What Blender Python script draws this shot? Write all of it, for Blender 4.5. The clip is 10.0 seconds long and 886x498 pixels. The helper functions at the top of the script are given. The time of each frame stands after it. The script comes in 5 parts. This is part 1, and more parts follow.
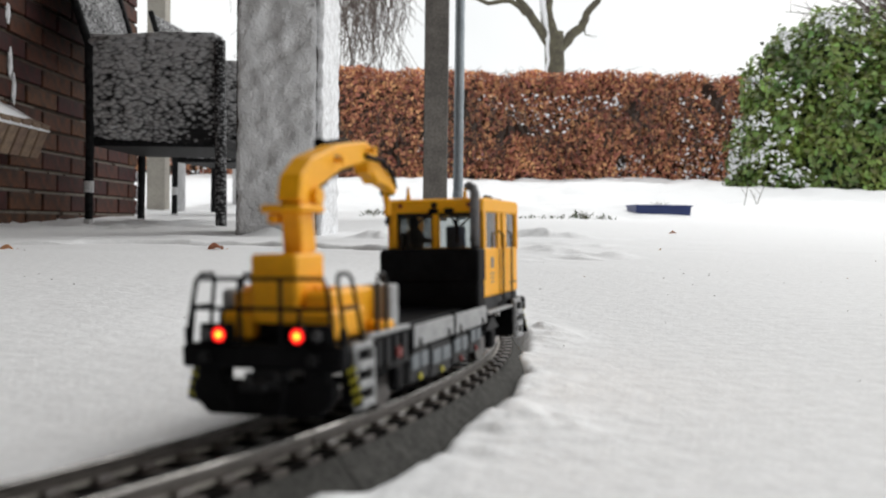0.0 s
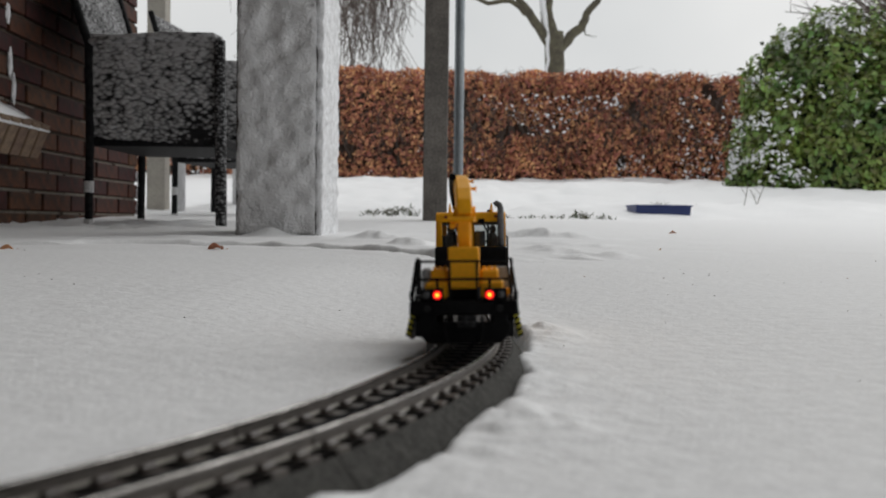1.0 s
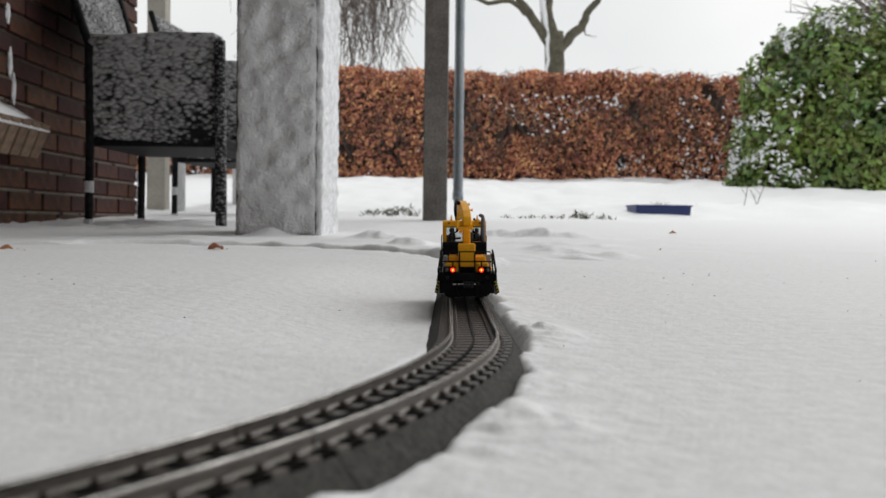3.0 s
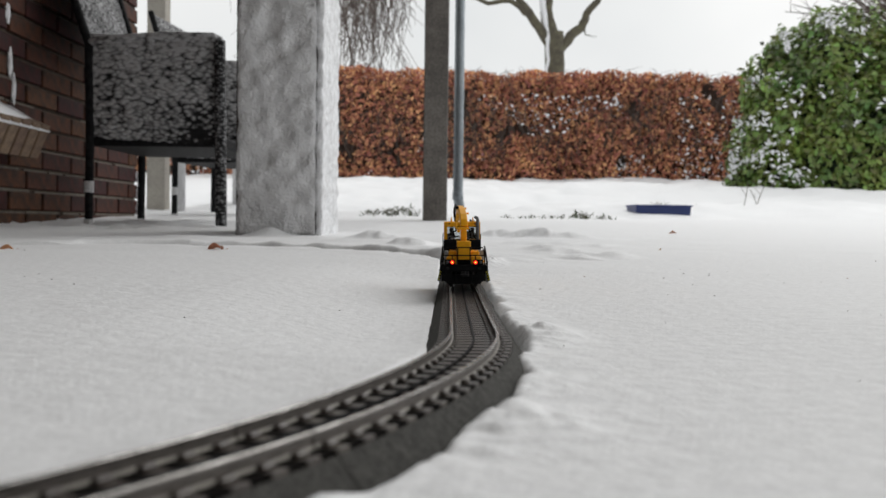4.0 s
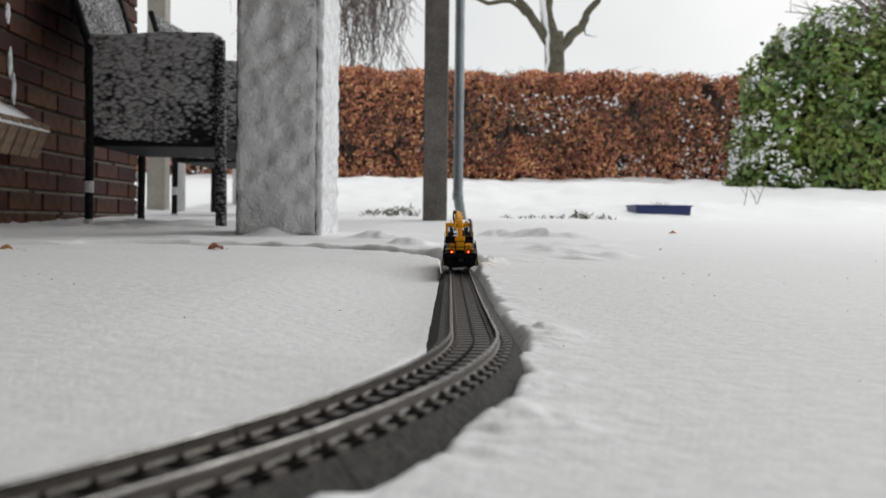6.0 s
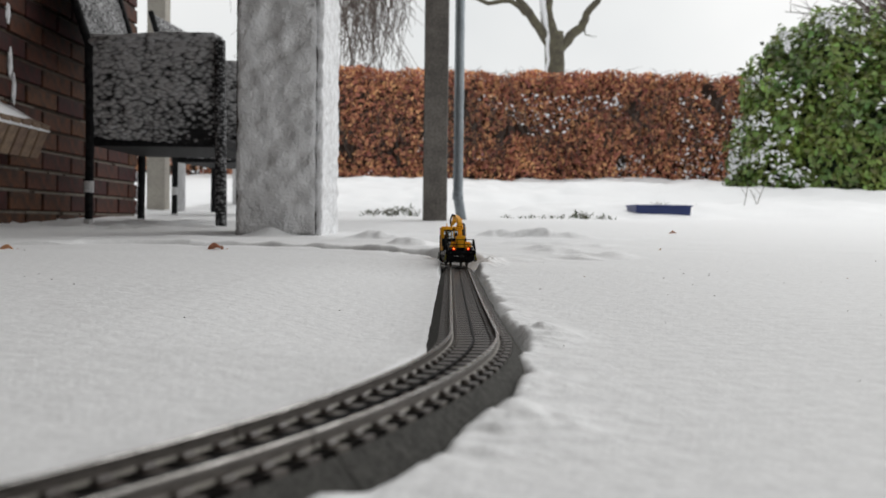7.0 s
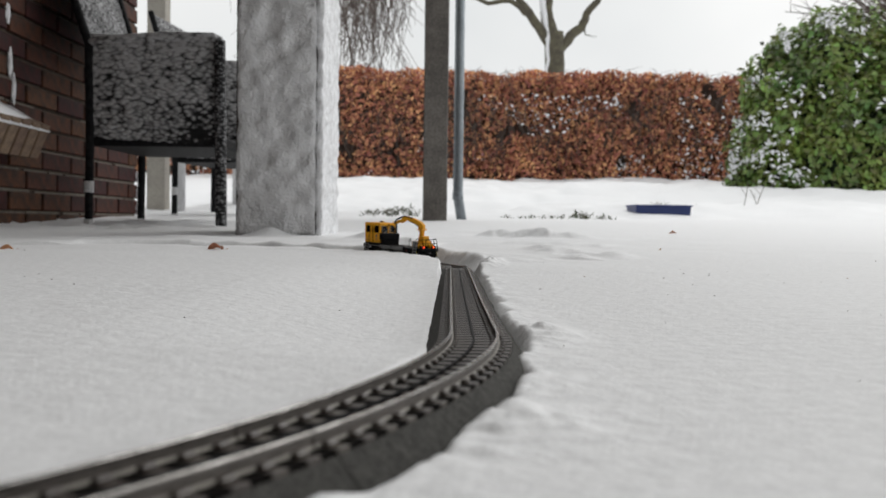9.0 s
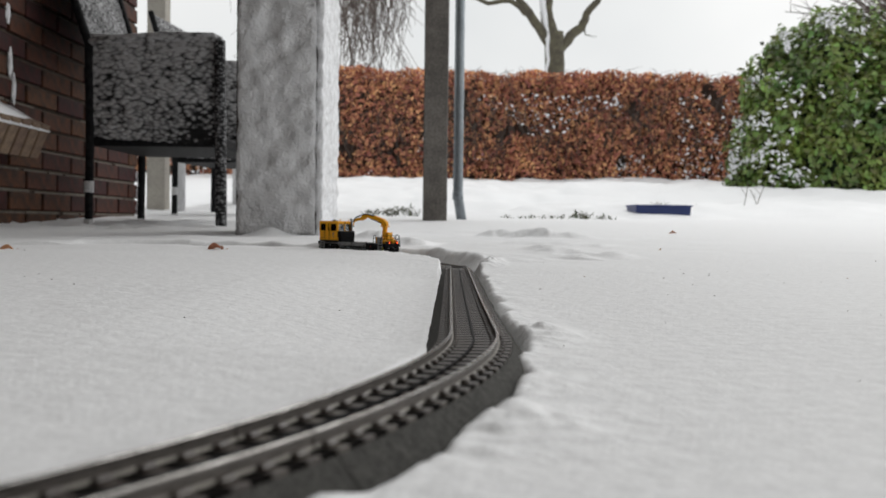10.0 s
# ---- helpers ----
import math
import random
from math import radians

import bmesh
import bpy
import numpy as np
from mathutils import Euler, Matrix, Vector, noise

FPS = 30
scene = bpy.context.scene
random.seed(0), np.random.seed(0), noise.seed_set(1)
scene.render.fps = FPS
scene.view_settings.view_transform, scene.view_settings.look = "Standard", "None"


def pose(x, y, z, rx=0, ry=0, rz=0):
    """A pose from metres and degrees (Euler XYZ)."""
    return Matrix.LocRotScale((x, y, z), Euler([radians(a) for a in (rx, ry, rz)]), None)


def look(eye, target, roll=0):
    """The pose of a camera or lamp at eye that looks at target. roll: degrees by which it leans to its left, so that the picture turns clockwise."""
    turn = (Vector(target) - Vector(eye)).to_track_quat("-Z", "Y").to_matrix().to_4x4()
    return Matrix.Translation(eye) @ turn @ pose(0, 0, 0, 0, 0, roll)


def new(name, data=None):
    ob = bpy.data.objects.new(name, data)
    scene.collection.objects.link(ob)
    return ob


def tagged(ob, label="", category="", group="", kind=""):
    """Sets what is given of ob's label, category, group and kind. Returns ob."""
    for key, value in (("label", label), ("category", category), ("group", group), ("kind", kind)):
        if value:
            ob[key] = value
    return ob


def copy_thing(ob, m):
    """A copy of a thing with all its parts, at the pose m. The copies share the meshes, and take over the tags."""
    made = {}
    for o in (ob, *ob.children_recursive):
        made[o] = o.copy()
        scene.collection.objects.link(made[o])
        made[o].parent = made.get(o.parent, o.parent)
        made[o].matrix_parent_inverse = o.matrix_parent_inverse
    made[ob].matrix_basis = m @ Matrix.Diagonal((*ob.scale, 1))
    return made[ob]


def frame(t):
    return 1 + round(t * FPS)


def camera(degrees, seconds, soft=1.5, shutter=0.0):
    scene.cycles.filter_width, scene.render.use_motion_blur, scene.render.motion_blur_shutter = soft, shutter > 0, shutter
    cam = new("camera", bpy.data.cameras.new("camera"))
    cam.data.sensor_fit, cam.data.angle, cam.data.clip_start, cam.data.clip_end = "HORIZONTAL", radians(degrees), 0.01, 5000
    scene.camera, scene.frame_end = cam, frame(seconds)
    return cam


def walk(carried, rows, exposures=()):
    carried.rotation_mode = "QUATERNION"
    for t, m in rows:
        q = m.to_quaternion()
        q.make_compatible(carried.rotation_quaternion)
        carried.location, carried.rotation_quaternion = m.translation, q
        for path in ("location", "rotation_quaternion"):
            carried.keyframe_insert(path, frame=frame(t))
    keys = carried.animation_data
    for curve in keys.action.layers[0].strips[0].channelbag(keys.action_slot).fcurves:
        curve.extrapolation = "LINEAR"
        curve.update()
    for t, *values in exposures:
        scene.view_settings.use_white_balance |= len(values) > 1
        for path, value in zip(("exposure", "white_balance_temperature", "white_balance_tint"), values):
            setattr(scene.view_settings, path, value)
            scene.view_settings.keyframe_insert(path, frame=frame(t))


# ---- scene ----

# ================= camera =================
EYE = Vector((0.0, 0.0, 0.05))
cam = camera(52.2, 10.0, soft=1.5)
cam.data.dof.use_dof = True
cam.data.dof.focus_distance = 0.62
cam.data.dof.aperture_fstop = 21.0
AIM = look(EYE, (0.0, math.cos(radians(1.57)), 0.05 - math.sin(radians(1.57))), 0.7)
walk(cam, [(0.0, AIM), (10.0, AIM)],
     exposures=[(0.0, 0.28), (0.5, 0.02), (1.0, -0.27), (1.5, -0.10), (2.5, 0.0), (10.0, 0.0)])

# ================= light: overcast winter sky =================
world = bpy.data.worlds.new("overcast_sky")
scene.world = world
world.use_nodes = True
wn, wl = world.node_tree.nodes, world.node_tree.links
wn.clear()
w_out = wn.new("ShaderNodeOutputWorld")
w_bg = wn.new("ShaderNodeBackground")
w_sky = wn.new("ShaderNodeTexSky")
w_sky.sky_type, w_sky.sun_disc = "NISHITA", False
w_sky.sun_elevation, w_sky.sun_rotation = radians(24), radians(60)
w_sky.air_density, w_sky.dust_density = 1.0, 3.0
w_hsv = wn.new("ShaderNodeHueSaturation")
w_hsv.inputs["Saturation"].default_value = 0.12
w_mix = wn.new("ShaderNodeMix")
w_mix.data_type = "RGBA"
w_mix.inputs[0].default_value = 0.85
w_noise = wn.new("ShaderNodeTexNoise")
w_noise.inputs["Scale"].default_value = 2.2
w_noise.inputs["Detail"].default_value = 4
w_ramp = wn.new("ShaderNodeValToRGB")
w_ramp.color_ramp.elements[0].position, w_ramp.color_ramp.elements[1].position = 0.3, 0.7
w_ramp.color_ramp.elements[0].color = (6.62, 6.80, 6.85, 1)
w_ramp.color_ramp.elements[1].color = (8.68, 8.70, 8.60, 1)
wl.new(w_sky.outputs[0], w_hsv.inputs["Color"])
wl.new(w_hsv.outputs[0], w_mix.inputs[6])
wl.new(w_noise.outputs["Fac"], w_ramp.inputs[0])
wl.new(w_ramp.outputs[0], w_mix.inputs[7])
wl.new(w_mix.outputs[2], w_bg.inputs[0])
w_bg.inputs[1].default_value = 0.121
wl.new(w_bg.outputs[0], w_out.inputs[0])

sun_data = bpy.data.lights.new("sun", "SUN")
sun_data.energy, sun_data.angle, sun_data.color = 1.05, radians(40), (1.0, 0.985, 0.965)
sun = new("sun", sun_data)
sun.matrix_world = look((6, 7, 9), (0, 0, 0))


# ================= materials =================
def mat(name, base, other=None, rough=0.6, metal=0.0, scale=20.0, bump=0.1, fine=None, amount=0.5,
        per_piece=0.0, spec=0.5, lo=0.35, hi=0.65, dist=0.01, coat=0.0, detail=5):
    """A surface with two scales of colour variation and relief; scale is in waves per metre."""
    m = bpy.data.materials.new(name)
    m.use_nodes = True
    n, l = m.node_tree.nodes, m.node_tree.links
    p = n["Principled BSDF"]
    p.inputs["Roughness"].default_value = rough
    p.inputs["Metallic"].default_value = metal
    p.inputs["Specular IOR Level"].default_value = spec
    p.inputs["Coat Weight"].default_value = coat
    other = other or tuple(c * 0.7 for c in base)
    fine = fine or scale * 7
    tc = n.new("ShaderNodeTexCoord")
    a = n.new("ShaderNodeTexNoise")
    a.inputs["Scale"].default_value, a.inputs["Detail"].default_value = scale, detail
    b = n.new("ShaderNodeTexNoise")
    b.inputs["Scale"].default_value, b.inputs["Detail"].default_value = fine, 4
    l.new(tc.outputs["Object"], a.inputs["Vector"])
    l.new(tc.outputs["Object"], b.inputs["Vector"])
    ramp = n.new("ShaderNodeMapRange")
    ramp.inputs["From Min"].default_value, ramp.inputs["From Max"].default_value = lo, hi
    l.new(a.outputs["Fac"], ramp.inputs["Value"])
    mx = n.new("ShaderNodeMix")
    mx.data_type = "RGBA"
    mx.inputs[6].default_value, mx.inputs[7].default_value = (*base, 1), (*other, 1)
    l.new(ramp.outputs[0], mx.inputs[0])
    col = mx.outputs[2]
    mf = n.new("ShaderNodeMapRange")
    mf.inputs["To Min"].default_value, mf.inputs["To Max"].default_value = 1 - amount * 0.5, 1 + amount * 0.5
    mf.inputs["From Min"].default_value, mf.inputs["From Max"].default_value = 0.3, 0.7
    l.new(b.outputs["Fac"], mf.inputs["Value"])
    hv = n.new("ShaderNodeHueSaturation")
    l.new(col, hv.inputs["Color"])
    if per_piece:
        inf = n.new("ShaderNodeObjectInfo")
        geo = n.new("ShaderNodeNewGeometry")
        add = n.new("ShaderNodeMath")
        add.operation = "ADD"
        l.new(inf.outputs["Random"], add.inputs[0])
        l.new(geo.outputs["Random Per Island"], add.inputs[1])
        fr = n.new("ShaderNodeMath")
        fr.operation = "FRACT"
        l.new(add.outputs[0], fr.inputs[0])
        pm = n.new("ShaderNodeMapRange")
        pm.inputs["To Min"].default_value, pm.inputs["To Max"].default_value = 1 - per_piece, 1 + per_piece
        l.new(fr.outputs[0], pm.inputs["Value"])
        mul = n.new("ShaderNodeMath")
        mul.operation = "MULTIPLY"
        l.new(pm.outputs[0], mul.inputs[0])
        l.new(mf.outputs[0], mul.inputs[1])
        l.new(mul.outputs[0], hv.inputs["Value"])
        hm = n.new("ShaderNodeMapRange")
        hm.inputs["To Min"].default_value, hm.inputs["To Max"].default_value = 0.5 - per_piece * 0.06, 0.5 + per_piece * 0.06
        l.new(fr.outputs[0], hm.inputs["Value"])
        l.new(hm.outputs[0], hv.inputs["Hue"])
    else:
        l.new(mf.outputs[0], hv.inputs["Value"])
    l.new(hv.outputs[0], p.inputs["Base Color"])
    if bump:
        ad = n.new("ShaderNodeMath")
        ad.operation = "MULTIPLY_ADD"
        ad.inputs[1].default_value = 0.35
        l.new(b.outputs["Fac"], ad.inputs[0])
        l.new(a.outputs["Fac"], ad.inputs[2])
        bp = n.new("ShaderNodeBump")
        bp.inputs["Strength"].default_value, bp.inputs["Distance"].default_value = bump, dist
        l.new(ad.outputs[0], bp.inputs["Height"])
        l.new(bp.outputs[0], p.inputs["Normal"])
    return m


def crusted(name, dark, snow, scale, foot, cover, fade):
    """Wind-blown snow caught in crumbs on a dark weave, crumb shadows coloured in; with fade, thinner towards the foot
    and the front corner.
    """
    m = bpy.data.materials.new(name)
    m.use_nodes = True
    n, l = m.node_tree.nodes, m.node_tree.links
    p = n["Principled BSDF"]
    p.inputs["Roughness"].default_value = 0.62
    p.inputs["Specular IOR Level"].default_value = 0.25

    def math_node(op, a, b):
        k = n.new("ShaderNodeMath")
        k.operation = op
        for i, v in enumerate((a, b)):
            if isinstance(v, (int, float)):
                k.inputs[i].default_value = v
            else:
                l.new(v, k.inputs[i])
        return k.outputs[0]
    tc = n.new("ShaderNodeTexCoord")
    mp = n.new("ShaderNodeMapping")
    mp.inputs["Scale"].default_value = (0.75, 1.0, 1.25)
    mp.inputs["Rotation"].default_value = (0, radians(18), 0)
    l.new(tc.outputs["Object"], mp.inputs["Vector"])
    warp = n.new("ShaderNodeTexNoise")
    warp.inputs["Scale"].default_value, warp.inputs["Detail"].default_value = scale * 0.7, 3
    l.new(mp.outputs[0], warp.inputs["Vector"])
    add = n.new("ShaderNodeVectorMath")
    add.operation = "MULTIPLY_ADD"
    add.inputs[1].default_value = (0.018, 0.018, 0.018)
    l.new(warp.outputs["Color"], add.inputs[0])
    l.new(mp.outputs[0], add.inputs[2])
    cells = n.new("ShaderNodeTexVoronoi")
    cells.feature, cells.distance = "SMOOTH_F1", "EUCLIDEAN"
    cells.inputs["Scale"].default_value, cells.inputs["Smoothness"].default_value = scale, 0.35
    l.new(add.outputs[0], cells.inputs["Vector"])
    big = n.new("ShaderNodeTexNoise")
    big.inputs["Scale"].default_value, big.inputs["Detail"].default_value = 9.0, 3
    l.new(tc.outputs["Object"], big.inputs["Vector"])
    crumb = math_node("SUBTRACT", 0.62, cells.outputs["Distance"])
    level = math_node("ADD", crumb, math_node("MULTIPLY", math_node("SUBTRACT", big.outputs["Fac"], 0.5), 0.55))
    level = math_node("ADD", level, cover)
    if fade:
        sep = n.new("ShaderNodeSeparateXYZ")
        l.new(tc.outputs["Object"], sep.inputs[0])
        up = math_node("MULTIPLY", math_node("SUBTRACT", sep.outputs["Z"], foot + 0.16), 0.55)
        bare = math_node("MULTIPLY", math_node("MAXIMUM", math_node("SUBTRACT", math_node("SUBTRACT", sep.outputs["X"], math_node("MULTIPLY", sep.outputs["Z"], 1.5)), -0.30), 0.0), -1.5)
        level = math_node("ADD", level, math_node("ADD", up, bare))
    # dark between crumbs: bare weave, and the crumbs' shadows put into the colour
    mr = n.new("ShaderNodeMapRange")
    mr.inputs["From Min"].default_value, mr.inputs["From Max"].default_value = 0.02, 0.56
    l.new(level, mr.inputs["Value"])
    mx = n.new("ShaderNodeMix")
    mx.data_type = "RGBA"
    mx.inputs[6].default_value, mx.inputs[7].default_value = (*dark, 1), (*snow, 1)
    l.new(mr.outputs[0], mx.inputs[0])
    l.new(mx.outputs[2], p.inputs["Base Color"])
    bp = n.new("ShaderNodeBump")
    bp.inputs["Strength"].default_value, bp.inputs["Distance"].default_value = 0.9, 0.5 / scale
    l.new(crumb, bp.inputs["Height"])
    l.new(bp.outputs[0], p.inputs["Normal"])
    return m


def glow(name, col, strength):
    m = bpy.data.materials.new(name)
    m.use_nodes = True
    p = m.node_tree.nodes["Principled BSDF"]
    p.inputs["Base Color"].default_value = (*col, 1)
    p.inputs["Emission Color"].default_value = (*col, 1)
    p.inputs["Emission Strength"].default_value = strength
    return m


def glass_mat(name, tint=(0.9, 0.95, 0.95), rough=0.02):
    m = bpy.data.materials.new(name)
    m.use_nodes = True
    n, l = m.node_tree.nodes, m.node_tree.links
    n.remove(n["Principled BSDF"])
    tr, gl, mx = n.new("ShaderNodeBsdfTransparent"), n.new("ShaderNodeBsdfGlossy"), n.new("ShaderNodeMixShader")
    tr.inputs["Color"].default_value = (*tint, 1)
    gl.inputs["Roughness"].default_value = rough
    fr = n.new("ShaderNodeFresnel")
    fr.inputs["IOR"].default_value = 1.45
    l.new(fr.outputs[0], mx.inputs[0])
    l.new(tr.outputs[0], mx.inputs[1])
    l.new(gl.outputs[0], mx.inputs[2])
    l.new(mx.outputs[0], n["Material Output"].inputs["Surface"])
    return m


def snow_mat():
    """Powder snow: soft drifts, fine grain and a few glints."""
    m = mat("snow", (0.86, 0.865, 0.875), (0.80, 0.805, 0.815), rough=0.6, scale=150.0, fine=620.0, bump=0.6,
            amount=0.10, dist=0.0011, spec=0.35, detail=3)
    return m


M_SNOW = snow_mat()
M_CLUMP = mat("snow_clump", (0.86, 0.87, 0.89), (0.78, 0.79, 0.82), rough=0.6, scale=60, bump=0.4, amount=0.1, dist=0.004)
M_BED = mat("ballast_plastic", (0.042, 0.041, 0.038), (0.065, 0.063, 0.058), spec=0.2, rough=0.9, scale=420, fine=1500, bump=1.0, amount=1.1, dist=0.0009)
M_GAP_SHADE = mat("gap_shade", (0.006, 0.005, 0.005), (0.010, 0.009, 0.008), spec=0.03, rough=0.95, scale=300, bump=0.2, dist=0.0004)
M_SLEEPER = mat("sleeper_plastic", (0.060, 0.049, 0.042), (0.088, 0.073, 0.063), spec=0.5, rough=0.36, scale=220, bump=0.4, per_piece=0.25, dist=0.0004)
M_FOOT = mat("rail_foot", (0.30, 0.28, 0.245), (0.21, 0.195, 0.17), rough=0.6, scale=200, bump=0.2, dist=0.0003)
M_RAILWEB = mat("rail_web", (0.085, 0.075, 0.067), (0.125, 0.11, 0.10), rough=0.5, metal=0.3, scale=260, bump=0.2, dist=0.0003)
M_RAIL = mat("rail_steel", (0.42, 0.405, 0.39), (0.27, 0.255, 0.24), rough=0.26, metal=0.9, scale=160, bump=0.05, dist=0.0002)
M_YELLOW = mat("yellow_paint", (0.93, 0.425, 0.005), (0.88, 0.395, 0.005), spec=0.3, rough=0.5, scale=120, bump=0.03, amount=0.12, dist=0.0002)
M_BLACK = mat("black_plastic", (0.005, 0.005, 0.006), (0.009, 0.009, 0.010), spec=0.05, rough=0.55, scale=150, bump=0.05, dist=0.0002)
M_GREY = mat("grey_plastic", (0.30, 0.305, 0.31), (0.24, 0.245, 0.25), rough=0.5, scale=150, bump=0.05, dist=0.0002)
M_DARKGREY = mat("dark_grey_plastic", (0.012, 0.012, 0.013), (0.018, 0.018, 0.020), spec=0.2, rough=0.55, scale=150, bump=0.05, dist=0.0002)
M_STEELGREY = mat("exhaust_grey", (0.16, 0.16, 0.165), (0.12, 0.12, 0.125), rough=0.45, metal=0.3, scale=150, bump=0.05, dist=0.0002)
M_HAZARD = mat("hazard_yellow", (0.55, 0.50, 0.03), (0.45, 0.40, 0.03), rough=0.5, scale=200, bump=0.0)
M_RED_ON = glow("red_lamp", (1.0, 0.012, 0.01), 1.5)
M_RED_CORE = glow("red_lamp_core", (1.0, 0.40, 0.03), 3.5)
M_PLATE = mat("plate_grey", (0.13, 0.15, 0.165), (0.10, 0.115, 0.13), rough=0.5, scale=150, bump=0.05, dist=0.0002)
M_REDPAINT = mat("dull_red_paint", (0.25, 0.02, 0.015), (0.18, 0.015, 0.012), rough=0.5, scale=150, bump=0.0)
M_LENS = mat("dark_lens", (0.06, 0.06, 0.065), rough=0.12, scale=300, bump=0.0)
M_WHEEL = mat("wheel_steel", (0.10, 0.09, 0.085), rough=0.4, metal=0.7, scale=300, bump=0.0)
M_GLASS = glass_mat("cab_glass", (0.86, 0.88, 0.88))
M_DOLL = mat("doll_plastic", (0.030, 0.026, 0.028), (0.05, 0.04, 0.04), rough=0.6, scale=300, bump=0.0)
M_BLUE_SEAT = mat("seat_blue", (0.05, 0.07, 0.12), rough=0.6, scale=300, bump=0.0)
M_BRICK = mat("red_brick", (0.072, 0.0158, 0.0074), (0.027, 0.0092, 0.0058), rough=0.85, scale=28, fine=300, bump=0.5, amount=0.5, per_piece=0.42, dist=0.003)
M_MORTAR = mat("mortar", (0.10, 0.075, 0.055), (0.06, 0.046, 0.036), rough=0.9, scale=60, bump=0.5, dist=0.003)
M_JOINTSNOW = mat("dusty_snow", (0.22, 0.19, 0.155), (0.14, 0.12, 0.10), rough=0.9, scale=50, bump=0.5, dist=0.003)
M_SILLBRICK = mat("sill_brick", (0.22, 0.15, 0.10), (0.15, 0.10, 0.07), rough=0.85, scale=40, bump=0.5, per_piece=0.2, dist=0.003)
M_PILLAR = mat("snow_plaster", (0.72, 0.72, 0.73), (0.68, 0.68, 0.69), rough=0.8, scale=26, fine=150, bump=0.85, amount=0.06, dist=0.026, detail=0.8)
M_MASONRY_SHADE = mat("masonry_edge_shade", (0.075, 0.058, 0.048), (0.045, 0.036, 0.032), rough=0.9, scale=40, bump=0.5, dist=0.004)
M_PILLAR_SIDE = mat("snow_crust", (0.82, 0.83, 0.85), (0.6, 0.6, 0.61), rough=0.8, scale=45, fine=220, bump=0.8, amount=0.2, dist=0.008)
M_WOOD = mat("weathered_timber", (0.115, 0.105, 0.095), (0.18, 0.165, 0.15), rough=0.85, scale=14, fine=120, bump=0.5, amount=0.6, dist=0.004)
M_WOOD_PALE = mat("painted_timber", (0.33, 0.31, 0.27), (0.27, 0.25, 0.22), rough=0.7, scale=12, bump=0.2, amount=0.2)
M_ZINC = mat("zinc_pipe", (0.26, 0.29, 0.31), (0.20, 0.225, 0.245), rough=0.42, metal=0.6, scale=10, bump=0.05, amount=0.25)
M_WICKER = crusted("crusted_wicker", (0.012, 0.012, 0.013), (0.56, 0.56, 0.57), 72.0, 0.285, 0.27, True)
M_WICKER_BACK = crusted("dusted_backrest", (0.014, 0.014, 0.015), (0.46, 0.46, 0.47), 110.0, 0.0, 0.06, False)
M_WICKER_DARK = crusted("dark_wicker", (0.012, 0.012, 0.013), (0.40, 0.40, 0.41), 90.0, 0.0, -0.02, False)
M_LEG = mat("black_metal", (0.008, 0.008, 0.009), (0.02, 0.02, 0.021), spec=0.06, rough=0.6, scale=60, bump=0.1)
M_BEECH = mat("beech_leaf", (0.62, 0.270, 0.155), (0.43, 0.180, 0.105), rough=0.7, scale=3, bump=0.0, per_piece=0.48, amount=0.3)
M_TWIG = mat("twig_bark", (0.13, 0.098, 0.082), (0.085, 0.068, 0.06), rough=0.9, scale=30, bump=0.3)
M_LAUREL = mat("laurel_leaf", (0.195, 0.250, 0.050), (0.09, 0.150, 0.036), spec=0.5, rough=0.3, scale=3, bump=0.0, per_piece=0.62, amount=0.3)
M_HEDGE_SHADE = mat("hedge_depth_shade", (0.10, 0.062, 0.046), (0.055, 0.038, 0.030), rough=0.95, scale=12, bump=0.5)
M_LAUREL_SHADE = mat("shrub_depth_shade", (0.012, 0.022, 0.008), (0.02, 0.032, 0.012), rough=0.95, scale=12, bump=0.5)
M_BARK = mat("mossy_bark", (0.125, 0.115, 0.075), (0.075, 0.065, 0.05), rough=0.9, scale=9, bump=0.7, amount=0.5, dist=0.02)
M_TUB = mat("blue_plastic", (0.010, 0.026, 0.13), (0.014, 0.034, 0.15), rough=0.4, scale=20, bump=0.05)
M_LEAF = mat("dry_leaf", (0.68, 0.42, 0.26), (0.55, 0.30, 0.17), rough=0.7, scale=90, bump=0.3, per_piece=0.3)
M_GRASS = mat("winter_grass", (0.06, 0.08, 0.035), (0.09, 0.08, 0.045), rough=0.8, scale=10, bump=0.0, per_piece=0.4)
M_ROOF = mat("roof_boards", (0.19, 0.18, 0.165), (0.14, 0.13, 0.12), rough=0.8, scale=10, bump=0.2)
M_WALLPAINT = mat("plain_wall", (0.26, 0.235, 0.21), (0.20, 0.18, 0.16), rough=0.9, scale=10, bump=0.3)


# ================= mesh helpers =================
def mesh_of(name, bm, material, smooth=False):
    me = bpy.data.meshes.new(name)
    bm.to_mesh(me)
    bm.free()
    me.materials.append(material)
    if smooth:
        me.polygons.foreach_set("use_smooth", [True] * len(me.polygons))
    return me


def part(name, bm, material, parent, label="", smooth=False):
    ob = new(name, mesh_of(name, bm, material, smooth))
    if parent:
        ob.parent = parent
    return tagged(ob, label)


def raw(name, verts, faces, material, parent=None, smooth=False):
    me = bpy.data.meshes.new(name)
    me.from_pydata(verts, [], faces)
    me.materials.append(material)
    if smooth:
        me.polygons.foreach_set("use_smooth", [True] * len(me.polygons))
    ob = new(name, me)
    if parent:
        ob.parent = parent
    return ob


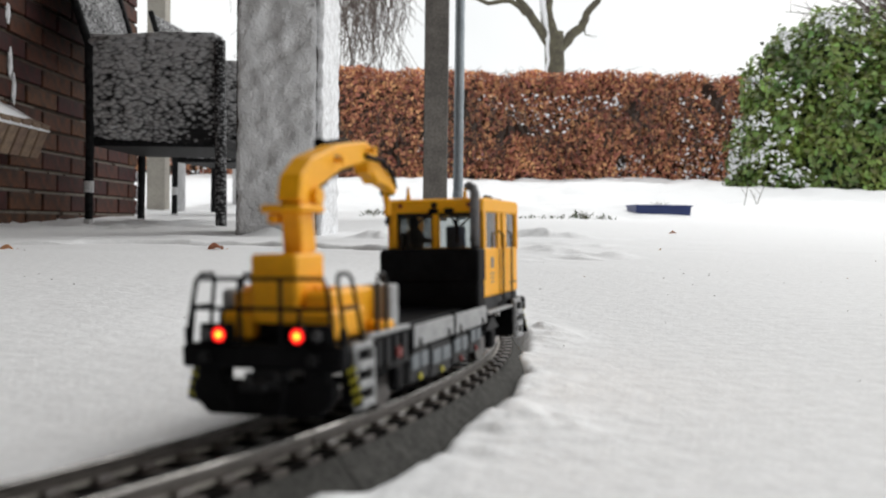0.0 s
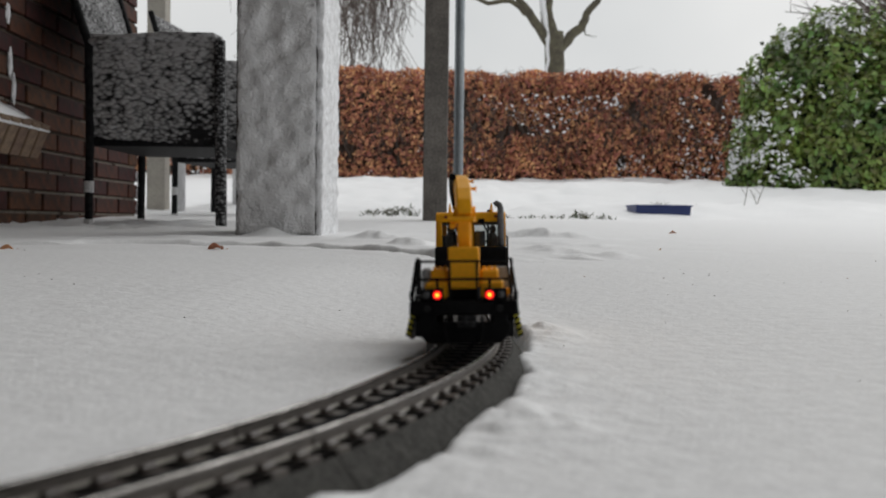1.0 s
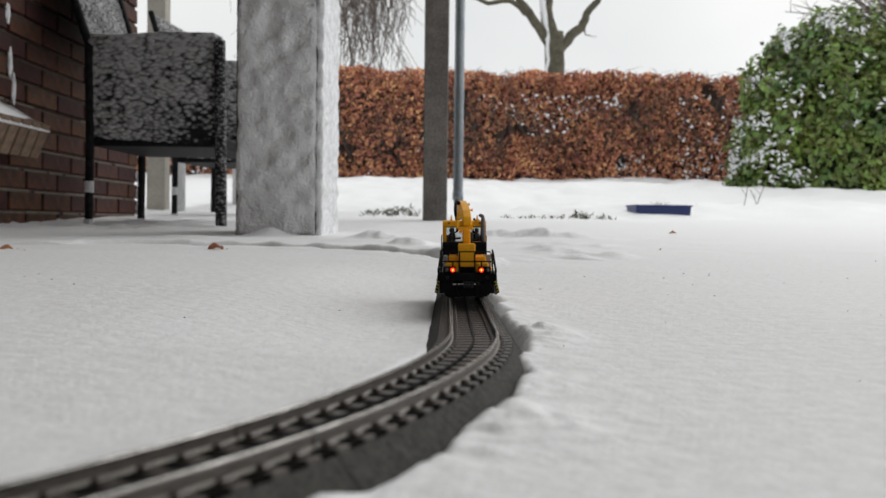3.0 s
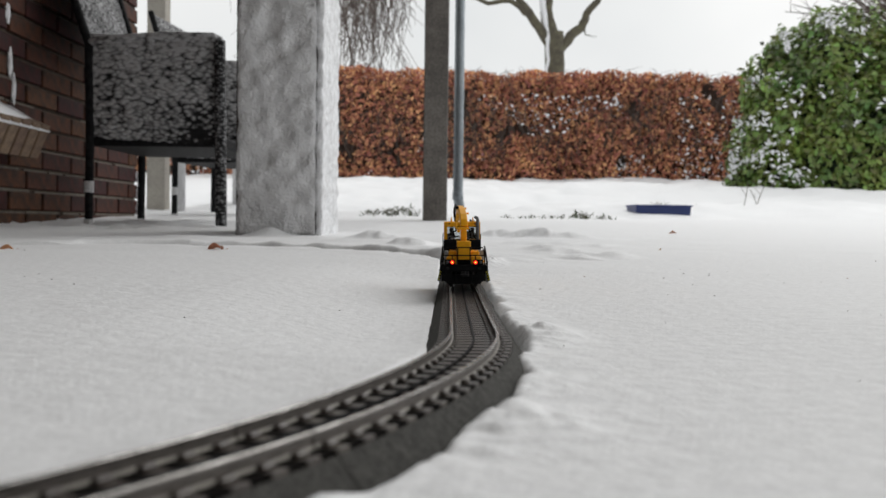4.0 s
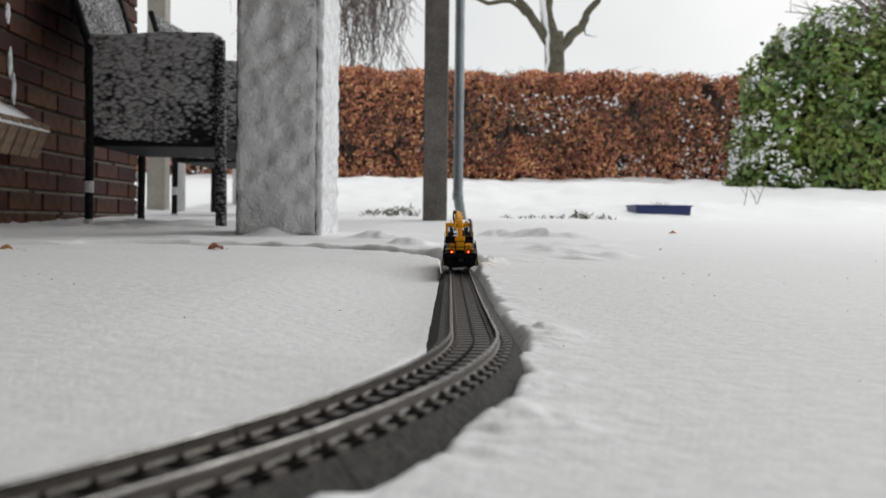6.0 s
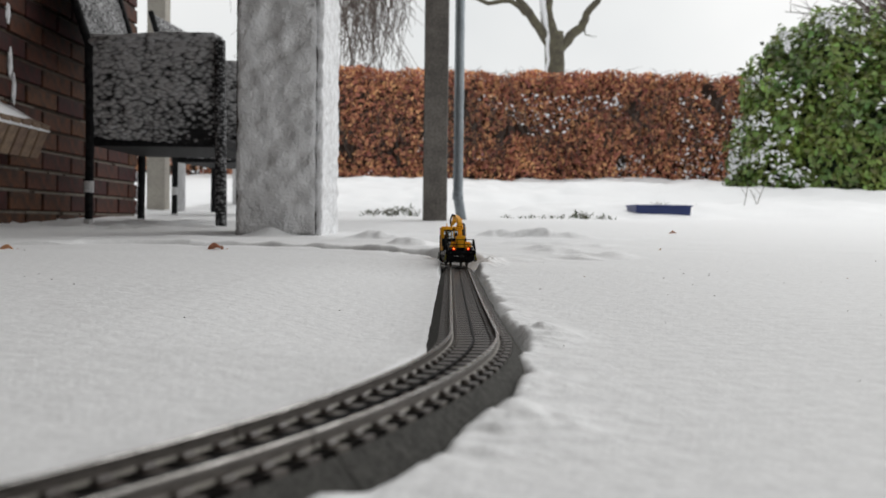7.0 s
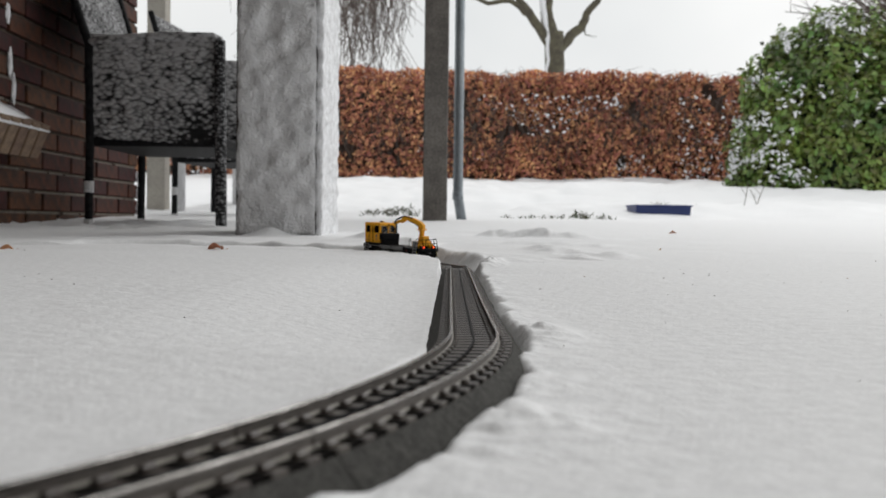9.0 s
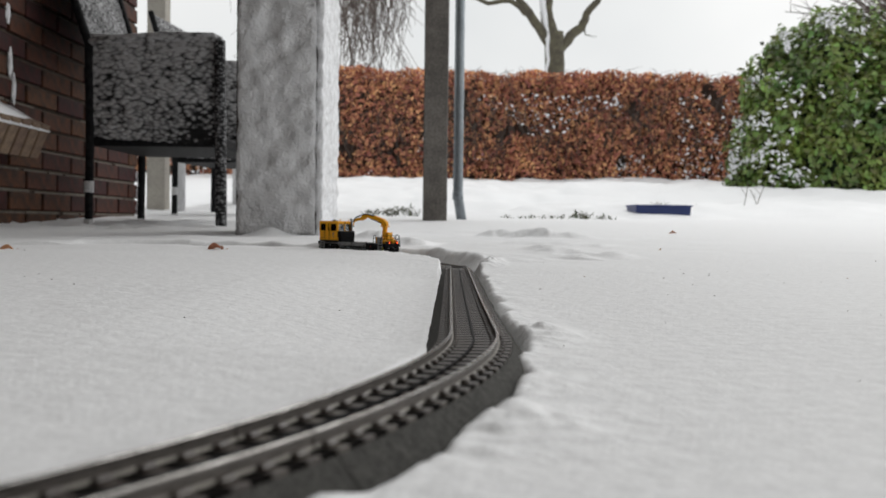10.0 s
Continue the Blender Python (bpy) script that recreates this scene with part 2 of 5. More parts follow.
def box(bm, c, s, bevel=0.0, rot=None, seg=1):
    m = Matrix.Translation(c) @ (rot.to_4x4() if rot else Matrix.Identity(4)) @ Matrix.Diagonal((*s, 1))
    g = bmesh.ops.create_cube(bm, size=1, matrix=m)
    if bevel:
        es = list({e for v in g["verts"] for e in v.link_edges})
        bmesh.ops.bevel(bm, geom=es, offset=bevel, segments=seg, affect="EDGES", profile=0.5)
    return bm


def span(x0, x1, y0, y1, z0, z1, bevel=0.0, bm=None):
    bm = bm or bmesh.new()
    return box(bm, ((x0 + x1) / 2, (y0 + y1) / 2, (z0 + z1) / 2), (abs(x1 - x0), abs(y1 - y0), abs(z1 - z0)), bevel)


def tube(bm, pts, r, seg=8, cap=True):
    """A round bar along a polyline; r is one radius or one for each point."""
    pts = [Vector(p) for p in pts]
    rs = r if isinstance(r, (list, tuple)) else [r] * len(pts)
    rings, ref = [], None
    for i, p in enumerate(pts):
        d = (pts[min(i + 1, len(pts) - 1)] - pts[max(i - 1, 0)]).normalized()
        if ref is None:
            ref = d.orthogonal().normalized()
        ref = (ref - d * ref.dot(d)).normalized()
        o = d.cross(ref)
        rings.append([bm.verts.new(p + (ref * math.cos(a) + o * math.sin(a)) * rs[i])
                      for a in [2 * math.pi * k / seg for k in range(seg)]])
    for A, B in zip(rings, rings[1:]):
        for k in range(seg):
            bm.faces.new((A[k], A[(k + 1) % seg], B[(k + 1) % seg], B[k]))
    if cap:
        bm.faces.new(rings[0][::-1])
        bm.faces.new(rings[-1])
    return bm


def strap(bm, pts, w, hs):
    """A box-section beam bent along (y, z) points; w is its width in x, hs its depth at each point."""
    pts = [Vector((0, *p)) for p in pts]
    rings = []
    for i, p in enumerate(pts):
        d = (pts[min(i + 1, len(pts) - 1)] - pts[max(i - 1, 0)]).normalized()
        nrm = Vector((0, -d.z, d.y))
        h = hs[i] / 2
        rings.append([bm.verts.new(p + Vector((sx * w / 2, 0, 0)) + nrm * sz * h)
                      for sx, sz in ((-1, -1), (1, -1), (1, 1), (-1, 1))])
    for A, B in zip(rings, rings[1:]):
        for k in range(4):
            bm.faces.new((A[k], A[(k + 1) % 4], B[(k + 1) % 4], B[k]))
    bm.faces.new(rings[0][::-1])
    bm.faces.new(rings[-1])
    bmesh.ops.recalc_face_normals(bm, faces=bm.faces)
    return bm


# ================= the track's line =================
X0, Y0, HEAD, R_NEAR, STRAIGHT, R_FAR = 0.0121, 0.3461, -0.0077, 0.4173, 0.638, 0.39
GAUGE = 0.0172
# how far the rail tops lie below the lens, along the track: falling, a crest, a dip, then rising
DROP_S = [-0.60, -0.30, -0.20, -0.12, -0.05, 0.03, 0.13, 0.25, 0.40, 0.55, 0.61, 0.68, 0.74, 0.80, 0.87, 0.96, 1.30]
DROP = [0.0360, 0.0368, 0.0375, 0.0377, 0.0388, 0.0405, 0.0419, 0.0426, 0.0429, 0.0431, 0.0436, 0.0470, 0.0492, 0.0482, 0.0460, 0.0428, 0.0415]


def track_xy(s):
    """Place and heading at s metres along the track; s = 0 where the near bend meets the straight."""
    s = float(s)
    n, t = Vector((math.cos(HEAD), math.sin(HEAD))), Vector((-math.sin(HEAD), math.cos(HEAD)))
    p = Vector((X0, Y0))
    if s < 0:
        a = s / R_NEAR
        return p - n * R_NEAR + R_NEAR * (math.cos(a) * n + math.sin(a) * t), HEAD + a
    if s < STRAIGHT:
        return p + s * t, HEAD
    a = (s - STRAIGHT) / R_FAR
    return p + STRAIGHT * t - n * R_FAR + R_FAR * (math.cos(a) * n + math.sin(a) * t), HEAD + a


def smooth01(a, b, v):
    k = np.clip((v - a) / (b - a), 0, 1)
    return k * k * (3 - 2 * k)


def rail_z(s):
    """Height of the rail tops, rounded off between the given places."""
    s = np.asarray(s, float)
    return 0.05 - sum(np.interp(s + d, DROP_S, DROP) for d in (-0.03, -0.015, 0.0, 0.015, 0.03)) / 5


def bank(s):
    """Cross slope of the track, right side high."""
    return float(np.interp(s, [-0.3, -0.05, 0.12, 0.6], [0.032, 0.028, 0.012, 0.008]))


def on_track(s):
    p, a = track_xy(s)
    return Vector((p.x, p.y, float(rail_z(s)))), a


# ================= ground: snow over terrace and lawn =================
def lattice_noise(x, y, cell, seed):
    """Smooth value noise on arrays."""
    rng = np.random.RandomState(seed)
    tab = rng.rand(256, 256)
    ca, sa = math.cos(seed * 1.3 + 0.4), math.sin(seed * 1.3 + 0.4)
    fx, fy = (x * ca - y * sa) / cell, (x * sa + y * ca) / cell
    ix, iy = np.floor(fx).astype(int), np.floor(fy).astype(int)
    ux, uy = fx - ix, fy - iy
    ux, uy = ux * ux * (3 - 2 * ux), uy * uy * (3 - 2 * uy)
    g = lambda i, j: tab[i % 256, j % 256]
    return ((g(ix, iy) * (1 - ux) + g(ix + 1, iy) * ux) * (1 - uy)
            + (g(ix, iy + 1) * (1 - ux) + g(ix + 1, iy + 1) * ux) * uy) - 0.5


S_SAMPLES = np.arange(-0.60, 1.40, 0.004)
T_PTS = np.array([[*track_xy(s)[0], track_xy(s)[1]] for s in S_SAMPLES])


def near_track(x, y):
    """Signed distance to the track's line (right is positive) and the s of the nearest place."""
    shape = x.shape
    x, y = x.ravel(), y.ravel()
    off, ss = np.full(x.shape, 9.0), np.zeros(x.shape)
    close = (x > -0.8) & (x < 0.3) & (y > -0.3) & (y < 1.75)
    idx = np.where(close)[0]
    for c in np.array_split(idx, max(1, len(idx) // 20000)):
        d2 = (x[c, None] - T_PTS[None, :, 0]) ** 2 + (y[c, None] - T_PTS[None, :, 1]) ** 2
        k = d2.argmin(1)
        h = T_PTS[k, 2]
        side = (x[c] - T_PTS[k, 0]) * np.cos(h) + (y[c] - T_PTS[k, 1]) * np.sin(h)
        off[c] = np.sqrt(d2[np.arange(len(c)), k]) * np.sign(side)
        ss[c] = S_SAMPLES[k]
    return off.reshape(shape), ss.reshape(shape)


# low wind-cut ridges in the snow: from, to, height
WIND_RIDGES = [(-0.20, 1.34, -0.005, 1.27, 0.009), (-0.22, 2.05, -0.06, 2.00, 0.014), (-0.10, 1.62, -0.02, 1.60, 0.006), (0.09, 2.30, 0.36, 2.12, 0.012),
               (0.15, 1.45, 0.20, 1.12, 0.007), (0.17, 1.10, 0.24, 1.22, 0.005), (0.12, 1.75, 0.30, 1.66, 0.006), (-0.62, 1.95, -0.45, 1.85, 0.005)]


def ground_z(x, y, trench=True):
    x, y = np.asarray(x, float), np.asarray(y, float)
    z = np.interp(y, [-3, 0.0, 0.15, 0.3, 0.5, 0.9, 1.3, 2.2, 2.9, 3.7, 4.2, 4.6, 5.0, 7.0, 10.0, 13.0, 18.0, 60, 3000],
                  [0.0125, 0.0125, 0.0125, 0.0105, 0.008, 0.0068, 0.0105, 0.017, 0.033, 0.066, 0.078, 0.088, 0.105, 0.26, 0.50, 0.715, 0.86, 0.9, 0.9])
    far = smooth01(4.2, 5.5, y)
    z = z + lattice_noise(x, y, 0.31, 1) * 0.0022 * smooth01(0.15, 0.7, y)
    z = z + lattice_noise(x, y, 0.09, 2) * 0.0005 + lattice_noise(x, y, 0.028, 3) * 0.0003 + lattice_noise(x, y, 0.008, 4) * 0.0003
    z = z + np.abs(lattice_noise(x, y, 0.0055, 61)) * 0.00045 * (1 - smooth01(0.8, 1.4, y))
    z = z + far * (lattice_noise(x, y, 1.7, 5) * 0.08 + lattice_noise(x, y, 0.45, 6) * 0.07 + lattice_noise(x, y, 0.16, 16) * 0.05)
    # trodden marks on the terrace, seen as low broken ridges
    band = smooth01(1.1, 1.4, y) * (1 - smooth01(2.6, 3.1, y)) * smooth01(-0.6, -0.35, x) * (1 - smooth01(0.5, 0.9, x))
    z = z + band * (lattice_noise(x * 0.6, y, 0.16, 7) * 0.007 + lattice_noise(x, y, 0.06, 18) * 0.003)
    wob = lattice_noise(x, y, 0.045, 71) * 0.05 + lattice_noise(x, y, 0.017, 72) * 0.018
    broken = np.clip(0.75 + lattice_noise(x, y * 0.4, 0.05, 73) * 1.6, 0.1, 1.4)
    for ax, ay, bx, by, rise in WIND_RIDGES:
        t = np.clip(((x - ax) * (bx - ax) + (y - ay) * (by - ay)) / ((bx - ax) ** 2 + (by - ay) ** 2), 0, 1)
        d = y - (ay + (by - ay) * t) + wob
        side = np.hypot(x - (ax + (bx - ax) * t), 0 * x)
        ends = np.sqrt(np.clip(t * (1 - t) * 4, 0, 1)) * np.exp(-(side / 0.03) ** 2)
        z = z + 1.8 * rise * ends * broken * np.where(d > 0, np.exp(-d / 0.16), np.exp(-(d / 0.022) ** 2))
    z = z + (lattice_noise(x, y, 0.045, 19) * 0.018 + np.clip(lattice_noise(x, y, 0.022, 20), 0, 1) * 0.024) * smooth01(2.3, 2.6, y) * (1 - smooth01(3.3, 3.8, y)) * (1 - smooth01(-0.95, -0.6, x))
    z = z + 0.022 * np.exp(-((x + 0.425) / 0.04) ** 2 - ((y - 2.20) / 0.05) ** 2)
    if trench:
        off, s = near_track(x, y)
        rz = rail_z(s)
        rag = lattice_noise(x, y, 0.035, 9) * 0.005 + lattice_noise(x, y, 0.016, 10) * 0.004 + lattice_noise(x, y, 0.007, 12) * 0.0016
        edge_r = np.interp(s, [-0.5, -0.24, -0.15, -0.07, 0.02, 0.6, 0.75, 1.2], [0.0205, 0.0192, 0.0182, 0.0185, 0.0150, 0.0140, 0.017, 0.021])
        edge_l = np.interp(s, [-0.5, -0.10, -0.02, 0.06, 0.6, 0.75, 1.2], [0.0115, 0.0120, 0.0165, 0.0178, 0.0180, 0.0185, 0.019])
        right = off > 0
        e = np.where(right, edge_r, edge_l) + rag * np.where(right, np.where(s < 0.0, 1.6, 0.7), 0.22)
        soft = np.where(right, 0.004 + 0.008 * smooth01(-0.05, 0.03, s) * (0.75 + lattice_noise(x, y, 0.05, 62)) + 0.022 * smooth01(0.60, 0.70, s), 0.0020)
        k = smooth01(0.0, soft, np.abs(off) - e)
        lip_l = np.interp(s, [-0.08, 0.02, 0.5, 0.60, 0.68, 0.76, 0.87, 0.96, 1.2], [-0.0025, -0.0090, -0.0086, -0.0008, 0.0080, 0.0100, 0.0085, 0.0060, 0.0060])
        lip_r = np.interp(s, [-0.5, -0.14, -0.05, 0.06, 0.5, 0.66, 0.74, 1.2], [-0.0085, -0.0085, -0.0070, -0.0050, -0.003, 0.004, 0.011, 0.010])
        lip = np.where(right, lip_r, lip_l) + np.where(right, np.abs(rag) * 0.8 * np.exp(-np.clip(np.abs(off) - e, 0, 1) / 0.012), 0)
        w = np.where(right, 1 - smooth01(0.03, 0.20, off), 1 - smooth01(0.02, 0.16, -off))
        z = z + np.where(right & (s < 0.5), -0.004, 0) * (1 - smooth01(0.1, 0.5, y)) * (1 - smooth01(0.10, 0.22, np.abs(off)))
        # crumbled snow beside the bend
        heap = (np.exp(-((x - 0.044) ** 2 / 0.00018 + (y - 0.375) ** 2 / 0.0006)) + 0.8 * np.exp(-((x - 0.016) ** 2 + (y - 0.205) ** 2) / 0.00025)
                + 1.3 * np.exp(-((x - 0.052) ** 2 / 0.00020 + (y - 1.0) ** 2 / 0.0030)))
        lip = lip + heap * (0.0010 + 10 * np.abs(lattice_noise(x, y, 0.009, 14)) * 0.0006)
        rough = np.exp(-np.clip(np.abs(off) - e, 0, 1) / (0.014 + 0.02 * smooth01(0.58, 0.68, s))) * np.where(right, 1.0, 0.25) + 0.45 * heap
        crumb = np.abs(lattice_noise(x, y, 0.0065, 51)) * 0.9 + np.abs(lattice_noise(x, y, 0.012, 52)) * 1.3 + lattice_noise(x, y, 0.024, 53)
        lip = lip + np.clip(crumb, -0.2, 1) * np.where(s < 0.0, 0.0024, 0.0016 + 0.0030 * smooth01(0.58, 0.68, s)) * rough + lattice_noise(x, y, 0.035, 54) * 0.007 * smooth01(0.6, 0.7, s) * np.where(right, 1.0, 0.4)
        top = z * (1 - w) + (rz + lip) * w
        z = np.where(np.abs(off) < 5, top * k + (rz - 0.0107) * (1 - k), z)
    return z


def build_ground():
    gx = np.concatenate([[-3000, -300, -60, -25, -14], np.arange(-9, -1.6, 0.22), np.arange(-1.6, -0.42, 0.03), np.arange(-0.42, -0.12, 0.0030), np.arange(-0.12, 0.11, 0.0015), np.arange(0.11, 0.30, 0.0030),
                         np.arange(0.30, 1.2, 0.018), np.arange(1.2, 5.5, 0.07), np.arange(5.5, 9, 0.22), [9.5, 14, 25, 60, 300, 3000]])
    gy = np.concatenate([[-3000, -300, -30, -6, -3, -1.5, -0.6, -0.2], np.arange(-0.05, 0.09, 0.02), np.arange(0.09, 0.50, 0.0016), np.arange(0.50, 1.45, 0.0034), np.arange(1.45, 3.2, 0.018),
                         np.arange(3.2, 6, 0.06), np.arange(6, 15, 0.12), [16, 18, 24, 40, 90, 300, 3000]])
    X, Y = np.meshgrid(gx, gy)
    Z = ground_z(X, Y)
    nx, ny = len(gx), len(gy)
    v = np.stack([X.ravel(), Y.ravel(), Z.ravel()], 1)
    i = np.arange(nx * ny).reshape(ny, nx)
    f = np.stack([i[:-1, :-1], i[:-1, 1:], i[1:, 1:], i[1:, :-1]], -1).reshape(-1, 4)
    me = bpy.data.meshes.new("ground")
    me.vertices.add(len(v))
    me.vertices.foreach_set("co", v.ravel())
    me.loops.add(f.size)
    me.loops.foreach_set("vertex_index", f.ravel().astype(np.int32))
    me.polygons.add(len(f))
    me.polygons.foreach_set("loop_start", (np.arange(len(f)) * 4).astype(np.int32))
    me.update(calc_edges=True)
    me.polygons.foreach_set("use_smooth", [True] * len(f))
    me.materials.append(M_SNOW)
    return tagged(new("ground", me), "powdery white snow over terrace and rising lawn", "snow ground", kind="structure")


build_ground()


def gz(x, y):
    return float(ground_z(np.array([x]), np.array([y]), False)[0])


# ================= model railway track =================
def sweep(profile, s0, s1, step, dz=0.0):
    """Sweeps a closed (offset, height) profile along the track."""
    n = max(2, int(round((s1 - s0) / step)) + 1)
    verts, faces, k = [], [], len(profile)
    for s in np.linspace(s0, s1, n):
        p, a = on_track(s)
        nx, ny, lean = math.cos(a), math.sin(a), bank(s)
        verts += [(p.x + o * nx, p.y + o * ny, p.z + h + dz + o * lean) for o, h in profile]
    for r in range(n - 1):
        for j in range(k):
            faces.append((r * k + j, r * k + (j + 1) % k, (r + 1) * k + (j + 1) % k, (r + 1) * k + j))
    faces += [tuple(range(k))[::-1], tuple(range((n - 1) * k, n * k))]
    return verts, faces


def build_track():
    track = tagged(new("model_railway_track"), "grey plastic model railway track with steel rails", "model track")
    cuts = [-0.56, -0.372, -0.188, 0.0, 0.188, 0.376, 0.564, 0.752, 0.94, 1.128, 1.30]
    bedp = [(-0.0205, -0.0110), (-0.0145, -0.0044), (-0.0140, -0.0040), (-0.0130, -0.0044), (0.0130, -0.0044), (0.0140, -0.0040), (0.0145, -0.0044), (0.0205, -0.0110)]
    for a, b in zip(cuts, cuts[1:]):
        raw("ballast_bed", *sweep(bedp, a + 0.0002, b - 0.0002, 0.008), M_BED, track)
        for side in (-1, 1):
            c = side * GAUGE / 2
            prof = [(c - 0.0004, -0.0028), (c - 0.0003, -0.0006), (c + 0.0003, -0.0006), (c + 0.0004, -0.0028)]
            rail = raw("rail", *sweep(prof, a + 0.0003, b - 0.0003, 0.006), M_RAILWEB, track, False)
            head = [(c - 0.0005, -0.0007), (c - 0.00055, -0.0002), (c - 0.0004, 0.0), (c + 0.0004, 0.0), (c + 0.00055, -0.0002), (c + 0.0005, -0.0007)]
            foot = [(c - 0.0010, -0.0034), (c - 0.0009, -0.0029), (c - 0.0004, -0.0026), (c + 0.0004, -0.0026), (c + 0.0009, -0.0029), (c + 0.0010, -0.0034)]
            tagged(raw("rail_foot", *sweep(foot, a + 0.0003, b - 0.0003, 0.006), M_FOOT, rail, False), "pale grey rail foot")
            tagged(raw("rail_head", *sweep(head, a + 0.0003, b - 0.0003, 0.006), M_RAIL, rail, False), "worn steel rail head")
    # near-black sheet: the shade in the gaps between sleepers, put in as colour
    raw("gap_shade_sheet", *sweep([(-0.0134, -0.0046), (-0.0134, -0.00321), (0.0134, -0.00321), (0.0134, -0.0046)], -0.55, 1.29, 0.008), M_GAP_SHADE, track)
    raw("contact_strip", *sweep([(-0.0004, -0.0030), (-0.0004, -0.0023), (0.0004, -0.0023), (0.0004, -0.0030)], -0.55, 1.29, 0.008), M_BLACK, track)
    bm = bmesh.new()
    box(bm, (0, 0, -0.00365), (0.0272, 0.0040, 0.0011), 0.00006)
    for sx in (-1, 1):
        for o in (-0.0019, 0.0019):
            box(bm, (sx * GAUGE / 2 + o, 0, -0.0027), (0.0019, 0.0034, 0.0012), 0.0004)
    first = None
    s = -0.50
    while s < 1.20:
        p, a = on_track(s)
        if first is None:
            first = part("sleeper", bm, M_SLEEPER, track)
            ob = first
        else:
            ob = new("sleeper", first.data)
            ob.parent = track
        ob.matrix_basis = Matrix.Translation(p) @ Matrix.Rotation(a, 4, "Z") @ Matrix.Rotation(-bank(s), 4, "Y")
        s += 0.0090
    return track


build_track()


# ================= the crane railcar =================
def slab(prof, x0, x1, bevel=0.0, bm=None):
    """A prism across the car: (y, z) outline from x0 to x1."""
    bm = bm or bmesh.new()
    A = [bm.verts.new((x0, y, z)) for y, z in prof]
    B = [bm.verts.new((x1, y, z)) for y, z in prof]
    k = len(prof)
    fs = [bm.faces.new(A), bm.faces.new(B[::-1])] + [bm.faces.new((A[i], A[(i + 1) % k], B[(i + 1) % k], B[i])) for i in range(k)]
    bmesh.ops.recalc_face_normals(bm, faces=fs)
    if bevel:
        bmesh.ops.bevel(bm, geom=list({e for f in fs for e in f.edges}), offset=bevel, segments=1, affect="EDGES")
    return bm


def plate(prof, y0, y1, bevel=0.0):
    """A prism along the car: (x, z) outline from y0 to y1."""
    bm = slab([(x, z) for x, z in prof], y0, y1)
    for v in bm.verts:
        v.co = Vector((v.co.y, v.co.x, v.co.z))
    bmesh.ops.recalc_face_normals(bm, faces=bm.faces)
    if bevel:
        bmesh.ops.bevel(bm, geom=list(bm.edges), offset=bevel, segments=1, affect="EDGES")
    return bm


def build_end(car, y, out):
    """Headstock, guard plate, coupler and the two striped corner steps of one end; out is -1 at the rear."""
    beam = part("headstock", span(-0.0158, 0.0158, y, y - out * 0.0030, 0.0118, 0.0160, 0.0006), M_BLACK, car)
    for sx in (-1, 1):
        part("bracket", span(sx * 0.0080, sx * 0.0128, y - out * 0.0004, y - out * 0.0026, 0.0090, 0.0122, 0.0004), M_BLACK, beam)
        bm = bmesh.new()
        tube(bm, [(sx * 0.0105, y, 0.0138), (sx * 0.0105, y + out * 0.0014, 0.0138)], 0.0010, 10)
        part("socket", bm, M_DARKGREY, beam)
    bm = plate([(-0.0138, 0.0098), (-0.0138, 0.0068), (-0.0108, 0.0036), (0.0108, 0.0036), (0.0138, 0.0068), (0.0138, 0.0098)],
               y - out * 0.0004, y - out * 0.0028, 0.0004)
    part("guard_plate", bm, M_BLACK, car)
    bm = span(-0.0020, 0.0036, y + out * 0.0004, y - out * 0.0060, 0.0082, 0.0118, 0.0006)
    box(bm, (0.0006, y + out * 0.0022, 0.0094), (0.0050, 0.0036, 0.0018), 0.0005)
    tube(bm, [(0.0006, y + out * 0.0040, 0.0098), (0.0006, y + out * 0.0052, 0.0106), (0.0006, y + out * 0.0050, 0.0122)], 0.0005, 6)
    part("coupler", bm, M_DARKGREY, car)
    bm = bmesh.new()
    for sx in (-1, 1):
        tube(bm, [(sx * 0.0052, y + out * 0.0006, 0.0112), (sx * 0.0054, y + out * 0.0018, 0.0076), (sx * 0.0046, y + out * 0.0014, 0.0046), (sx * 0.0040, y, 0.0042)], 0.00045, 6)
    part("brake_hose", bm, M_BLACK, car)
    for sx in (-1, 1):
        ya, yb = y - out * 0.0042, y - out * 0.0128
        bm = plate([(sx * 0.0142, 0.0122), (sx * 0.0158, 0.0122), (sx * 0.0174, 0.0056), (sx * 0.0158, 0.0050)], ya, ya - out * 0.0006)
        step = part("corner_step", bm, M_BLACK, car, "black corner step with yellow stripes")
        for k in range(4):
            z = 0.0056 + k * 0.0017
            o = (0.0122 - z) / 0.0072 * 0.0015
            bm = plate([(sx * (0.0144 + o), z), (sx * (0.0158 + o), z + 0.0009), (sx * (0.0158 + o), z + 0.0018), (sx * (0.0144 + o), z + 0.0009)], ya + out * 0.00015, ya - out * 0.0001)
            part("stripe", bm, M_HAZARD, step, "yellow warning stripe")
        part("ladder", span(sx * 0.0146, sx * 0.0156, ya - out * 0.0008, yb - out * 0.0010, 0.0146, 0.0160, 0.0002), M_GREY, step, "grey ladder of four rungs")
        for yy in (ya - out * 0.0008, yb):
            part("stile", span(sx * 0.0150, sx * 0.0160, yy, yy - out * 0.0010, 0.0044, 0.0146, 0.0002), M_GREY, step, "grey ladder stile")
        for k in range(3):
            z = 0.0044 + k * 0.0034
            part("rung", span(sx * 0.0148, sx * 0.0164, ya - out * 0.0018, yb, z, z + 0.0014, 0.0002), M_GREY, step, "grey ladder rung")
